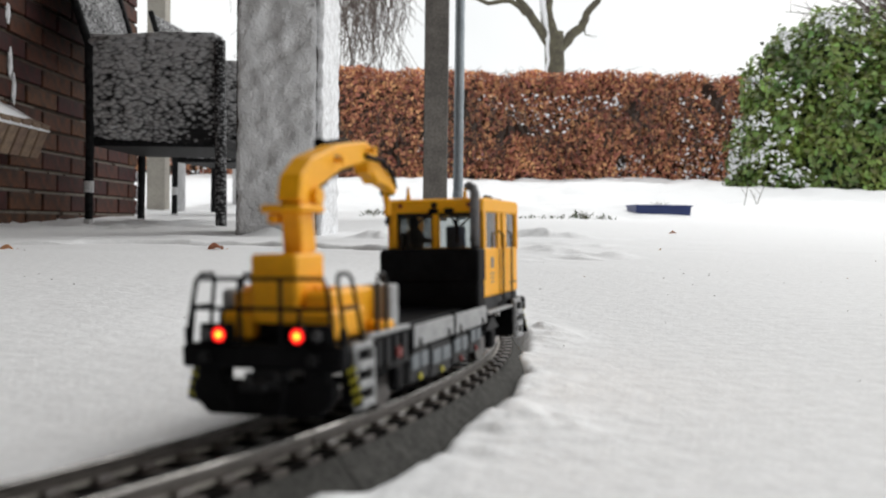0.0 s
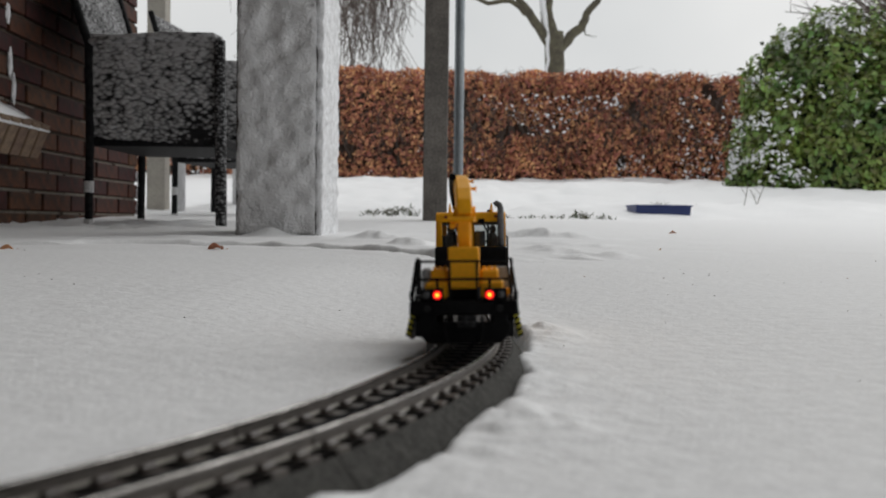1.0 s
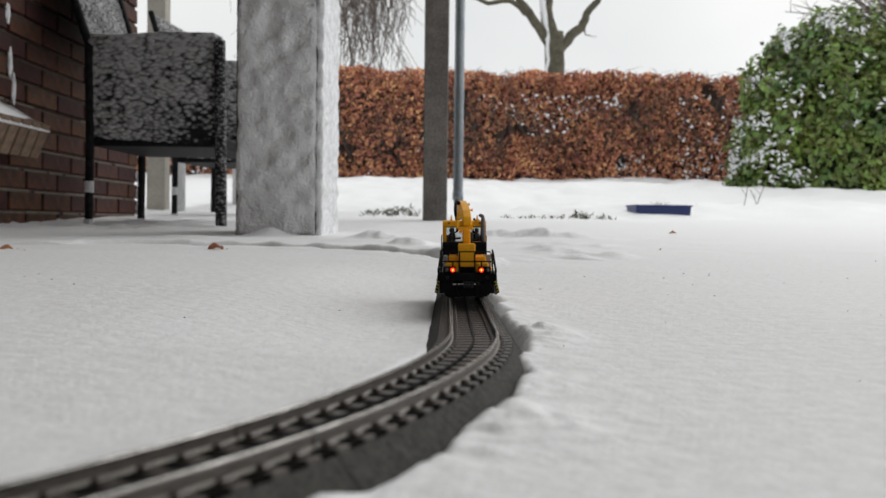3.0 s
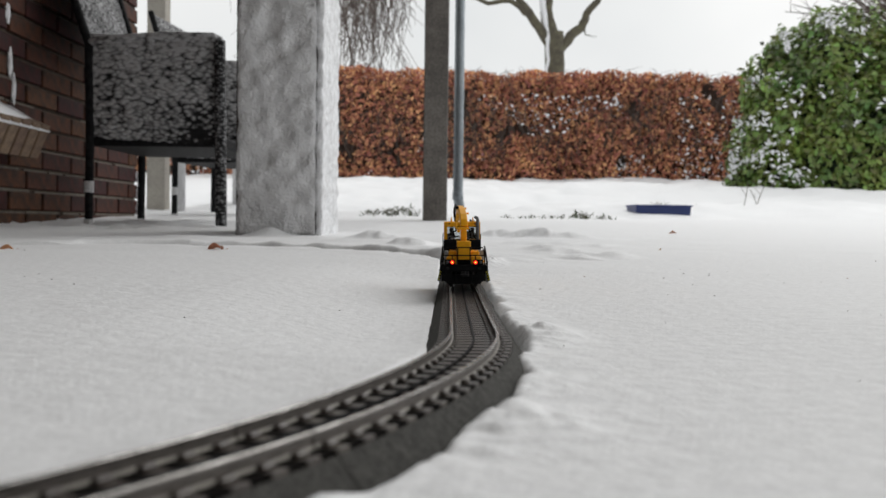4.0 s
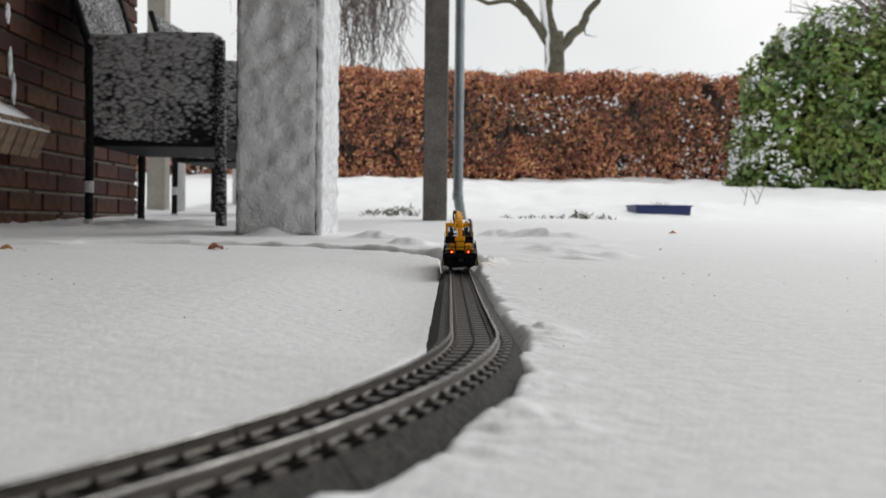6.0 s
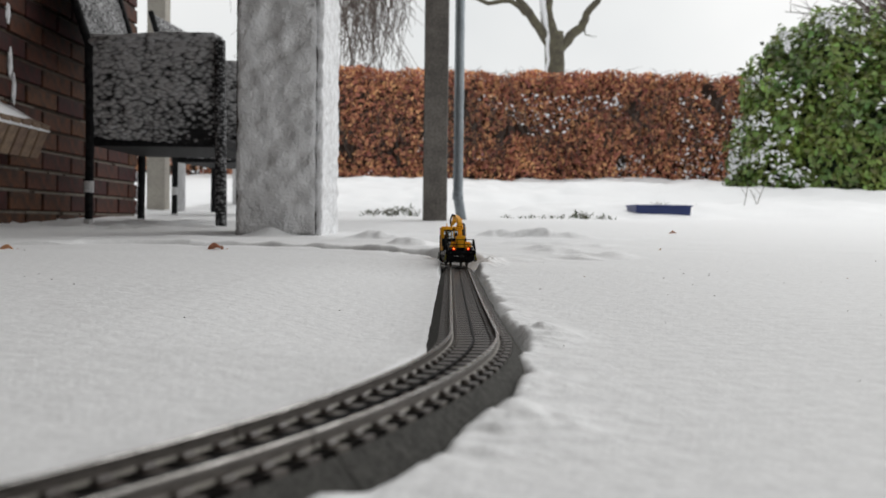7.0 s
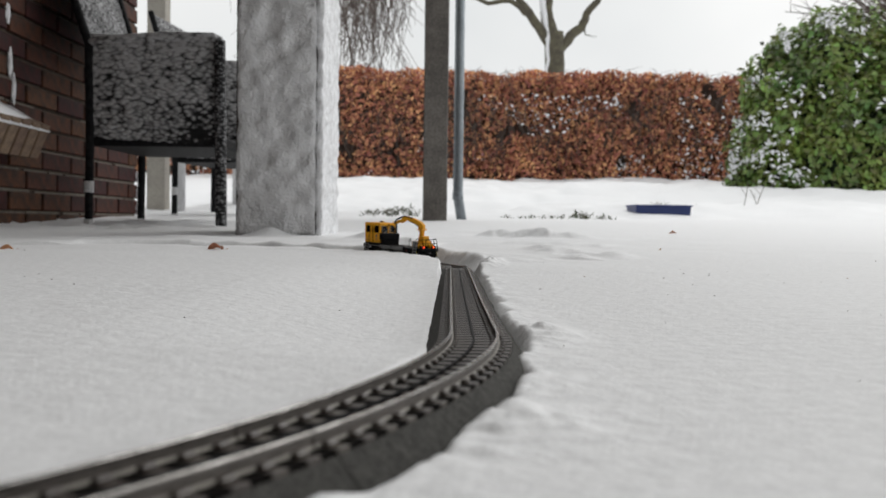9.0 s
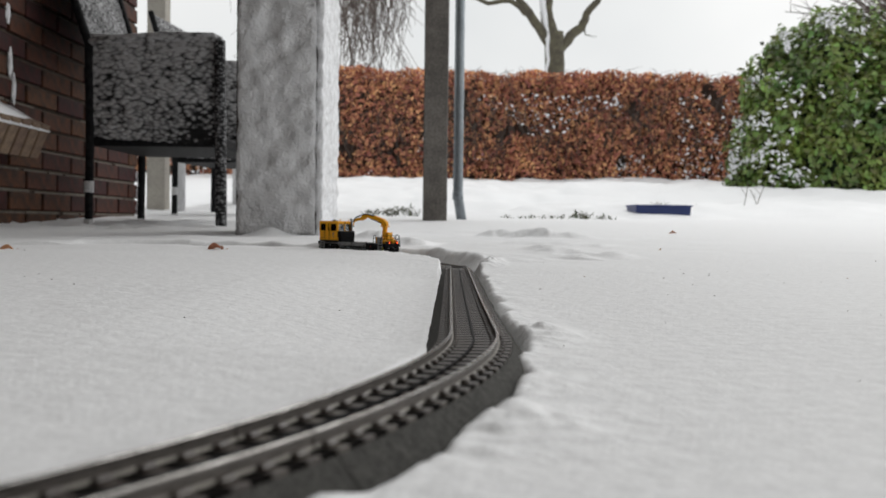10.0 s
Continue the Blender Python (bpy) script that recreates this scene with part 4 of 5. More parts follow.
def car_pose(t):
    """Both axles stand on the rails."""
    s = car_s(t)
    (a, _), (b, _) = on_track(s + AXLES[0]), on_track(s + AXLES[1])
    d = b - a
    yaw = math.atan2(-d.x, d.y)
    pitch = math.atan2(d.z, math.hypot(d.x, d.y))
    return Matrix.Translation(a.lerp(b, -AXLES[0] / (AXLES[1] - AXLES[0]))) @ Euler((pitch, 0, yaw), "XYZ").to_matrix().to_4x4() @ Matrix.Rotation(-bank(s), 4, "Y")


# ================= house, terrace roof, posts =================
WALL_X, WALL_END = -1.30, 3.84


def build_house():
    bm = span(WALL_X - 0.35, WALL_X - 0.012, -2.6, WALL_END, -0.1, 2.7)
    wall = tagged(part("wall_west", bm, M_MORTAR, None), "red brick house wall with sandy joints", "wall", kind="structure")
    # unseen wall behind the camera, added to hold sky light off the terrace
    bm = span(-1.65, 5.0, -2.9, -2.6, -0.1, 3.4)
    tagged(part("wall_south", bm, M_WALLPAINT, None), "unseen plain reddish wall added to shade the terrace", "wall", kind="structure")
    bm = span(-1.75, ROOF_X1, -2.9, ROOF_Y1, 2.45, 2.6)
    tagged(part("ceiling", bm, M_ROOF, None), "boarded underside of the terrace roof", "roof", kind="structure")
    return wall


ROOF_X1, ROOF_Y1 = 0.35, 4.0
wall_west = build_house()


def snowy_box(name, x0, x1, y0, y1, z0, z1, step, amp, cell, material, parent, seed, along=(1, 1, 1)):
    """A box whose skin is uneven with clinging snow."""
    bm = bmesh.new()
    box(bm, ((x0 + x1) / 2, (y0 + y1) / 2, (z0 + z1) / 2), (x1 - x0, y1 - y0, z1 - z0))
    for ax, (a, b) in enumerate(((x0, x1), (y0, y1), (z0, z1))):
        n = max(1, int((b - a) / step))
        for k in range(1, n):
            co, no = [0, 0, 0], [0, 0, 0]
            co[ax], no[ax] = a + (b - a) * k / n, 1
            bmesh.ops.bisect_plane(bm, geom=bm.verts[:] + bm.edges[:] + bm.faces[:], plane_co=co, plane_no=no)
    bm.normal_update()
    for v in bm.verts:
        p = v.co * (1 / cell) + Vector((seed, 0, 0))
        d = v.normal * (noise.noise(p) + 0.5 * noise.noise(p * 2.3)) * amp
        v.co += Vector((d.x * along[0], d.y * along[1], d.z * along[2]))
    ob = part(name, bm, material, parent, smooth=True)
    return ob


def build_pillar():
    top = 2.45
    px0, px1, py0, py1 = -0.512, -0.305, 2.22, 2.56
    thing = tagged(new("masonry_pillar"), "square masonry pillar crusted with blown snow", "pillar")
    # dark masonry core; its strip left of the crust paints the edge's shade
    part("shaft", span(px0, px1 - 0.006, py0 + 0.012, py1, 0.0, top), M_MASONRY_SHADE, thing, "dark masonry, showing at the left as edge shade")
    front = snowy_box("snow_front", px0 + 0.005, px1 - 0.011, py0, py0 + 0.018, 0.02, 1.1, 0.0115, 0.0130, 0.040, M_PILLAR, thing, 3.0, (0.25, 1, 0.25))
    tagged(front, "lumpy grey snow crust")
    part("upper_front", span(px0 + 0.005, px1 - 0.011, py0, py0 + 0.016, 1.1, top), M_PILLAR, thing)
    side = snowy_box("snow_crust", px1 - 0.010, px1 + 0.006, py0 + 0.006, py1, 0.0, 1.1, 0.012, 0.007, 0.03, M_PILLAR_SIDE, thing, 9.0)
    tagged(side, "brighter streaked snow crust")
    return thing


build_pillar()


def timber_post(x, y, w, material, label, lean=0.0):
    bm = bmesh.new()
    box(bm, (0, 0, 1.225), (w, w, 2.45), 0.004)
    ob = tagged(part("timber_post", bm, material, None), label, "post", group="posts of the terrace roof")
    ob.matrix_basis = pose(x, y, gz(x, y) - 0.02, 0, lean, 0)
    return ob


timber_post(-0.035, 3.70, 0.098, M_WOOD, "weathered grey timber post standing in snow")
timber_post(-1.56, 4.95, 0.098, M_WOOD_PALE, "pale painted timber post behind the chair")


def build_downpipe():
    thing = tagged(new("downpipe"), "grey zinc rainwater downpipe with bent foot", "downpipe")
    x, y = 0.062, 3.95
    z0 = gz(x, y)
    bm = bmesh.new()
    tube(bm, [(x, y, 2.45), (x, y, z0 + 0.10), (x + 0.004, y, z0 + 0.08), (x + 0.022, y, z0 - 0.03)], 0.0215, 18)
    part("pipe", bm, M_ZINC, thing, "", True)
    bm = bmesh.new()
    tube(bm, [(x, y, z0 + 0.12), (x, y, z0 + 0.085)], 0.0235, 18)
    part("sleeve", bm, M_ZINC, thing, "", True)


build_downpipe()


# ================= garden =================
def leaf_cloud(name, points, normals, sizes, material, parent, seed, ratio=0.6, spread=1.0, cup=0.25):
    """Many small folded leaves, each of two quads, as one mesh."""
    rng = np.random.RandomState(seed)
    n = len(points)
    d = rng.normal(size=(n, 3)) * spread + normals
    d /= np.linalg.norm(d, axis=1)[:, None]
    u = np.cross(d, rng.normal(size=(n, 3)))
    u /= np.linalg.norm(u, axis=1)[:, None]
    w = np.cross(d, u)
    s = sizes[:, None]
    tip, tail = points + u * s * 0.5, points - u * s * 0.5
    mid = d * s * cup * 0.5
    a, b = points + w * s * ratio * 0.5 + mid, points - w * s * ratio * 0.5 + mid
    v = np.stack([tail, a, tip, b], 1).reshape(-1, 3)
    i = np.arange(n)[:, None] * 4
    f = np.concatenate([i + np.array([0, 1, 2]), i + np.array([0, 2, 3])], 1).reshape(-1, 3)
    me = bpy.data.meshes.new(name)
    me.vertices.add(len(v))
    me.vertices.foreach_set("co", v.ravel())
    me.loops.add(f.size)
    me.loops.foreach_set("vertex_index", f.ravel().astype(np.int32))
    me.polygons.add(len(f))
    me.polygons.foreach_set("loop_start", (np.arange(len(f)) * 3).astype(np.int32))
    me.update(calc_edges=True)
    me.materials.append(material)
    ob = new(name, me)
    ob.parent = parent
    return ob


def build_hedge():
    thing = tagged(new("beech_hedge"), "clipped beech hedge with dry russet leaves and snow specks", "hedge")
    rng = np.random.RandomState(4)
    x0, x1, yf, depth, h = -7.5, 9.5, 12.5, 0.7, 1.60
    base = lambda x: ground_z(x, np.full_like(x, yf), False)
    # added filler boxes; their dark brown paints the shaded depth of the hedge
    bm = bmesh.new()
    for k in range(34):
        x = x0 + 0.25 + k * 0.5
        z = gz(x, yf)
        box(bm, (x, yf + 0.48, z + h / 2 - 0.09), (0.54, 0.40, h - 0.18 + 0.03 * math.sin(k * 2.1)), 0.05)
    part("inside", bm, M_HEDGE_SHADE, thing)
    n = 64000
    x = rng.uniform(x0, x1, n)
    zz = rng.rand(n)
    dep = np.abs(rng.normal(size=n)) * 0.13
    wav = lattice_noise(x, zz * h, 0.5, 21) * 0.22 + lattice_noise(x, zz * h, 0.16, 22) * 0.12
    hh = h - 0.012 * (x - x0) + lattice_noise(x, x * 0, 0.6, 23) * 0.06 + lattice_noise(x, x * 0, 0.17, 24) * 0.07
    top = rng.rand(n) < 0.16
    y = np.where(top, yf + rng.rand(n) * depth, yf + dep - wav * 0.6)
    z = base(x) + np.where(top, hh - dep * 0.6, zz * hh)
    keep = lattice_noise(x, z, 0.11, 25) + lattice_noise(x, z, 0.3, 26) > np.where(top, -0.7, -0.44)
    P = np.stack([x, y, z], 1)[keep]
    N = np.where(top[keep, None], np.array([[0, -0.3, 1.0]]), np.array([[0, -1.0, 0.25]]))
    tagged(leaf_cloud("leaves", P, N, rng.uniform(0.040, 0.082, len(P)), M_BEECH, thing, 5, 0.58, 0.95), kind="stuff")
    bm = bmesh.new()
    for k in range(1100):
        xx = rng.uniform(x0, x1)
        z = gz(xx, yf)
        a = Vector((xx, yf + 0.15, z + rng.uniform(0, h * 0.45)))
        tube(bm, [a, a + Vector((rng.normal() * 0.12, -0.15 - rng.rand() * 0.08, 0.25 + rng.rand() * 0.25)), a + Vector((rng.normal() * 0.2, -0.1, 0.5 + rng.rand() * 0.35))], [0.006, 0.004, 0.002], 4)
    for k in range(420):
        xx = rng.uniform(x0, x1)
        a = Vector((xx, yf + rng.uniform(-0.05, 0.5), gz(xx, yf) + h - 0.012 * (xx - x0) - 0.12))
        tube(bm, [a, a + Vector((rng.normal() * 0.04, 0, 0.12)), a + Vector((rng.normal() * 0.09, 0, 0.12 + rng.rand() * 0.07))], [0.005, 0.004, 0.002], 3)
    tagged(part("twig_mass", bm, M_TWIG, thing), kind="stuff")
    m = 5200
    x = rng.uniform(x0, x1, m)
    z = base(x) + rng.rand(m) ** 1.2 * 1.35
    g = lattice_noise(x, z, 0.5, 27) + 0.8 * lattice_noise(x, z, 1.3, 28) + np.where((x > 3.2) & (x < 4.4), 0.30, 0) + 0.12 * np.exp(-((x + 0.6) / 0.8) ** 2)
    keep = (g > 0.17) & (z < base(x) + 1.15)
    P = np.stack([x, yf + 0.06 - rng.rand(m) * 0.14, z], 1)[keep]
    tagged(leaf_cloud("snow_dust", P, np.tile([0, -0.3, 1.0], (len(P), 1)), rng.uniform(0.025, 0.075, len(P)), M_CLUMP, thing, 6, 0.6, 0.8), kind="stuff")
    return thing


build_hedge()


def build_shrub():
    thing = tagged(new("laurel_shrub"), "dense rounded evergreen laurel shrub dusted with snow", "shrub")
    rng = np.random.RandomState(8)
    cx, cy, rx, ry, h = 4.52, 9.6, 1.47, 1.1, 1.92
    z0 = gz(cx, 9.0) - 0.05

    def surf(th, ph):
        """A clipped mound: wide foot, domed top."""
        c = np.cos(ph)
        px, py, pz = np.cos(th) * c ** 0.55 * rx, np.sin(th) * c ** 0.55 * ry, np.sin(ph) ** 0.9 * h
        return px, py, pz
    # solid core, coloured near black for the shade behind the outer leaves
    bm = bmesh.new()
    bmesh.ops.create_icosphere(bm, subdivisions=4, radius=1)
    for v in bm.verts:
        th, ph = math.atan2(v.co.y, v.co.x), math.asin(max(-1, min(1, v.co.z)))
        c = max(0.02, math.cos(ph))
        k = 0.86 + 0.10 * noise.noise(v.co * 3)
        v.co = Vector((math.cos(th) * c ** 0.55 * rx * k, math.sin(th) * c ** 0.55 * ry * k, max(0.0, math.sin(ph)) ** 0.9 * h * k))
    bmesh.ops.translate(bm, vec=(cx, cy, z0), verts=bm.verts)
    part("inside", bm, M_LAUREL_SHADE, thing)
    n = 30000
    th, ph = rng.uniform(-math.pi, math.pi, n), np.arcsin(rng.rand(n) ** 0.9)
    front = np.sin(th) < 0.35
    th, ph = th[front], ph[front]
    px, py, pz = surf(th, ph)
    k = 1 + lattice_noise(th * rx * 2, ph * h * 1.2, 0.34, 31) * 0.16 + lattice_noise(th * rx * 2, ph * h * 1.2, 0.12, 32) * 0.10 - np.abs(rng.normal(size=len(th))) * 0.06
    P = np.stack([cx + px * k, cy + py * k, z0 + pz * k], 1)
    N = np.stack([px / rx, py / ry - 0.2, pz / h * 0.6 + 0.25], 1)
    tagged(leaf_cloud("leaves", P, N, rng.uniform(0.06, 0.105, len(P)), M_LAUREL, thing, 9, 0.48, 0.55), kind="stuff")
    m = 4200
    th, ph = rng.uniform(-math.pi, 0.2, m), np.arcsin(rng.rand(m))
    px, py, pz = surf(th, ph)
    g = lattice_noise(px, pz, 0.13, 33) + 0.7 * lattice_noise(px, pz, 0.7, 34) + np.where(px < -0.9, 0.10, 0)
    keep = (g > 0.27) & (rng.rand(m) < 0.8)
    P = np.stack([cx + px * 1.03, cy + py * 1.03, z0 + pz * 1.03], 1)[keep]
    tagged(leaf_cloud("snow_dust", P, np.tile([-0.2, -0.9, 0.6], (len(P), 1)), rng.uniform(0.035, 0.08, len(P)), M_CLUMP, thing, 10, 0.50, 0.5), kind="stuff")
    return thing


build_shrub()


# ================= bare trees behind the hedge =================
def limb(bm, pts, r0, r1, seg=8, wob=0.0, rng=None):
    pts = [Vector(p) for p in pts]
    fine = []
    for a, b in zip(pts, pts[1:]):
        for k in range(4):
            q = a.lerp(b, k / 4)
            if wob and fine:
                q += Vector((rng.normal(), rng.normal(), rng.normal())) * wob
            fine.append(q)
    fine.append(pts[-1])
    n = len(fine)
    tube(bm, fine, [r0 + (r1 - r0) * i / (n - 1) for i in range(n)], seg)


def build_forked_tree():
    thing = tagged(new("bare_tree"), "bare forked tree with greenish bark and snow on one side", "tree")
    rng = np.random.RandomState(12)
    y = 20.0
    P = lambda px, pz, dy=0.0: (px - 0.09, y + dy, pz)
    bm = bmesh.new()
    limb(bm, [P(2.46, 0.7), P(2.49, 2.6), P(2.50, 3.6), P(2.48, 4.3)], 0.25, 0.20, 14, 0.006, rng)
    part("trunk", bm, M_BARK, thing, smooth=True)
    limbs = [([P(2.54, 3.85), P(2.78, 4.15, 0.1), P(3.10, 4.45, 0.2), P(3.22, 4.75, 0.2), P(3.48, 5.1, 0.1), P(3.9, 5.6)], 0.13, 0.05),
             ([P(2.46, 4.1), P(2.33, 4.6, 0.1), P(2.28, 5.1, 0.1), P(2.30, 6.0)], 0.17, 0.10),
             ([P(2.40, 4.0), P(2.12, 4.40, -0.1), P(1.82, 4.75, -0.2), P(1.65, 5.1), P(1.4, 5.7)], 0.12, 0.06),
             ([P(1.90, 4.62, -0.2), P(1.50, 4.93, -0.2), P(1.0, 4.86, -0.3), P(0.6, 4.98, -0.3), P(0.2, 5.3)], 0.065, 0.03),
             ([P(2.30, 5.0, 0.1), P(2.55, 5.6), P(2.9, 6.3)], 0.09, 0.05),
             ([P(3.12, 4.5, 0.2), P(3.2, 4.3, 0.2), P(3.45, 4.25, 0.2)], 0.02, 0.006)]
    for pts, a, b in limbs:
        bm = bmesh.new()
        limb(bm, pts, a, b, 10, 0.012, rng)
        part("limb", bm, M_BARK, thing, smooth=True)
    bm = bmesh.new()
    limb(bm, [P(2.33, 3.3, -0.15), P(2.33, 4.0, -0.13), P(2.26, 4.5, -0.1), P(2.20, 5.1, -0.05), P(2.20, 5.9, 0)], 0.03, 0.09, 8, 0.02, rng)
    part("snow_strip", bm, M_CLUMP, thing, "snow blown onto the bark", True)


build_forked_tree()


def build_weeping_tree():
    thing = tagged(new("weeping_tree"), "bare weeping tree with long hanging twigs", "tree")
    rng = np.random.RandomState(15)
    cx, cy = -2.85, 22.0
    bm = bmesh.new()
    limb(bm, [(cx, cy, 0.6), (cx + 0.1, cy, 3.5), (cx, cy, 6.5), (cx + 0.1, cy, 8.5)], 0.22, 0.08, 10, 0.02, rng)
    part("trunk", bm, M_TWIG, thing, smooth=True)
    bm = bmesh.new()
    for k in range(220):
        a = rng.uniform(0, 2 * math.pi)
        r = 2.05 * math.sqrt(rng.uniform(0.08, 1))
        tx, ty = cx + r * math.cos(a), cy + r * math.sin(a) * 0.7
        top = 7.6 - 0.55 * r + rng.normal() * 0.3
        bot = max(3.2, 3.9 + rng.normal() * 0.6 + (0.5 if tx > -1.6 else 0))
        p = [Vector((cx + (tx - cx) * 0.35, cy + (ty - cy) * 0.35, top - 0.4)), Vector((cx + (tx - cx) * 0.85, cy + (ty - cy) * 0.85, top)),
             Vector((tx, ty, top - 0.6)), Vector((tx + rng.normal() * 0.16, ty, (top + bot) / 2)), Vector((tx + rng.normal() * 0.30, ty, bot))]
        tube(bm, p, [0.020, 0.016, 0.012, 0.010, 0.006], 4)
        for j in range(3):
            q = p[3].lerp(p[4], rng.uniform(-0.6, 0.8))
            tube(bm, [q, q + Vector((rng.normal() * 0.14, 0, -0.12)), q + Vector((rng.normal() * 0.2, 0, -0.5))], [0.008, 0.007, 0.004], 3)
    tagged(part("hanging_twig_mass", bm, M_TWIG, thing), kind="stuff")


build_weeping_tree()


def build_twiggy_tree():
    thing = tagged(new("bare_tree"), "bare twiggy tree behind the evergreen shrub", "tree")
    rng = np.random.RandomState(19)
    cx, cy = 8.6, 17.0
    bm = bmesh.new()
    limb(bm, [(cx, cy, 0.6), (cx - 0.1, cy, 2.4), (cx, cy, 4.0), (cx + 0.2, cy, 6.0)], 0.16, 0.05, 10, 0.02, rng)
    part("trunk", bm, M_TWIG, thing, smooth=True)
    bm = bmesh.new()
    for k in range(150):
        z = rng.uniform(3.3, 5.0)
        a = rng.uniform(0, 2 * math.pi)
        l = rng.uniform(0.8, 2.4)
        d = Vector((math.cos(a) - 0.3, math.sin(a) * 0.6, rng.uniform(0.05, 0.6))).normalized()
        s0 = Vector((cx, cy, z))
        e = s0 + d * l + Vector((0, 0, rng.normal() * 0.15))
        tube(bm, [s0, s0.lerp(e, 0.5) + Vector((0, 0, 0.12)), e], [0.026, 0.017, 0.008], 4)
        for j in range(5):
            q = s0.lerp(e, rng.uniform(0.35, 1))
            tube(bm, [q, q + Vector((rng.normal() * 0.25, rng.normal() * 0.1, rng.normal() * 0.2 + 0.1))], [0.008, 0.004], 3)
    tagged(part("twig_mass", bm, M_TWIG, thing), kind="stuff")


build_twiggy_tree()


# ================= lawn edge =================
def build_tub():
    x, y = 1.175, 4.95
    z = gz(x, y) - 0.03
    thing = tagged(new("plastic_tub"), "low dark blue plastic tub filled with snow", "tub")
    bm = bmesh.new()
    lo = [bm.verts.new((sx * 0.163, sy * 0.105, 0)) for sx, sy in ((-1, -1), (1, -1), (1, 1), (-1, 1))]
    hi = [bm.verts.new((sx * 0.166, sy * 0.110, 0.078)) for sx, sy in ((-1, -1), (1, -1), (1, 1), (-1, 1))]
    ih = [bm.verts.new((sx * 0.160, sy * 0.104, 0.078)) for sx, sy in ((-1, -1), (1, -1), (1, 1), (-1, 1))]
    il = [bm.verts.new((sx * 0.150, sy * 0.095, 0.05)) for sx, sy in ((-1, -1), (1, -1), (1, 1), (-1, 1))]
    for A, B in ((lo, hi), (hi, ih), (ih, il)):
        for k in range(4):
            bm.faces.new((A[k], A[(k + 1) % 4], B[(k + 1) % 4], B[k]))
    bm.faces.new(lo[::-1]), bm.faces.new(il)
    bmesh.ops.bevel(bm, geom=list(bm.edges), offset=0.004, segments=2, affect="EDGES")
    part("shell", bm, M_TUB, thing)
    bm = bmesh.new()
    for sx0, sx1, sy0, sy1 in ((-0.172, 0.172, -0.117, -0.108), (-0.172, 0.172, 0.108, 0.117), (-0.172, -0.164, -0.108, 0.108), (0.164, 0.172, -0.108, 0.108)):
        span(sx0, sx1, sy0, sy1, 0.072, 0.082, 0.002, bm)
    part("rim", bm, M_TUB, thing)
    snowy_box("snow_fill", -0.150, 0.150, -0.095, 0.095, 0.04, 0.075, 0.02, 0.008, 0.05, M_CLUMP, thing, 2.0)
    thing.matrix_basis = pose(x, y, z - 0.008, 0, 0, 4) @ Matrix.Diagonal((0.90, 0.90, 1.0, 1))
    bm = bmesh.new()
    rng = np.random.RandomState(3)
    for k in range(9):
        a = Vector((rng.uniform(-0.02, 0.06), rng.uniform(-0.03, 0.03), 0.07))
        tube(bm, [a, a + Vector((rng.normal() * 0.01, 0, 0.015)), a + Vector((rng.normal() * 0.02, 0, 0.03))], [0.002, 0.0015, 0.001], 4)
    part("dead_stalk_mass", bm, M_TWIG, thing)


build_tub()


def build_grass():
    rng = np.random.RandomState(23)
    bm = bmesh.new()
    for px0, px1, y, n, h in ((-0.40, -0.12, 4.6, 120, 0.045), (0.30, 0.86, 4.55, 170, 0.035), (-0.30, -0.16, 4.7, 60, 0.06), (0.66, 0.72, 4.5, 30, 0.07), (0.76, 0.80, 4.45, 20, 0.03), (0.88, 1.6, 5.4, 30, 0.02)):
        for k in range(n):
            x, yy = rng.uniform(px0, px1), y + rng.normal() * 0.10
            z = gz(x, yy) - 0.008
            d = Vector((rng.normal() * 0.5, rng.normal() * 0.5, 1)).normalized() * h * rng.uniform(0.2, 0.85)
            w = Vector((rng.normal(), rng.normal(), 0)).normalized() * 0.005
            a = Vector((x, yy, z))
            v = [bm.verts.new(a - w), bm.verts.new(a + w), bm.verts.new(a + d * 0.6 + w * 0.7), bm.verts.new(a + d + Vector((d.x, d.y, 0)) * 0.5), bm.verts.new(a + d * 0.6 - w * 0.7)]
            bm.faces.new(v)
    tagged(part("grass_tuft", bm, M_GRASS, None), "winter grass tufts poking through the snow", "grass", kind="stuff")
    thing = tagged(new("dead_stalks"), "two thin dead plant stalks in the snow", "plant")
    for x0, y0, x1, h in ((2.0, 5.8, 2.06, 0.17), (1.92, 5.8, 1.95, 0.18), (2.03, 5.85, 1.98, 0.12)):
        z = gz(x0, y0) - 0.02
        bm = bmesh.new()
        tube(bm, [(x0, y0, z), ((x0 + x1) / 2 + 0.004, y0, z + h * 0.55), (x1, y0, z + h)], [0.003, 0.0025, 0.0015], 5)
        tube(bm, [((x0 + x1) / 2, y0, z + h * 0.5), (x0 - 0.02, y0, z + h * 0.8)], [0.002, 0.001], 4)
        part("stalk", bm, M_TWIG, thing)


build_grass()


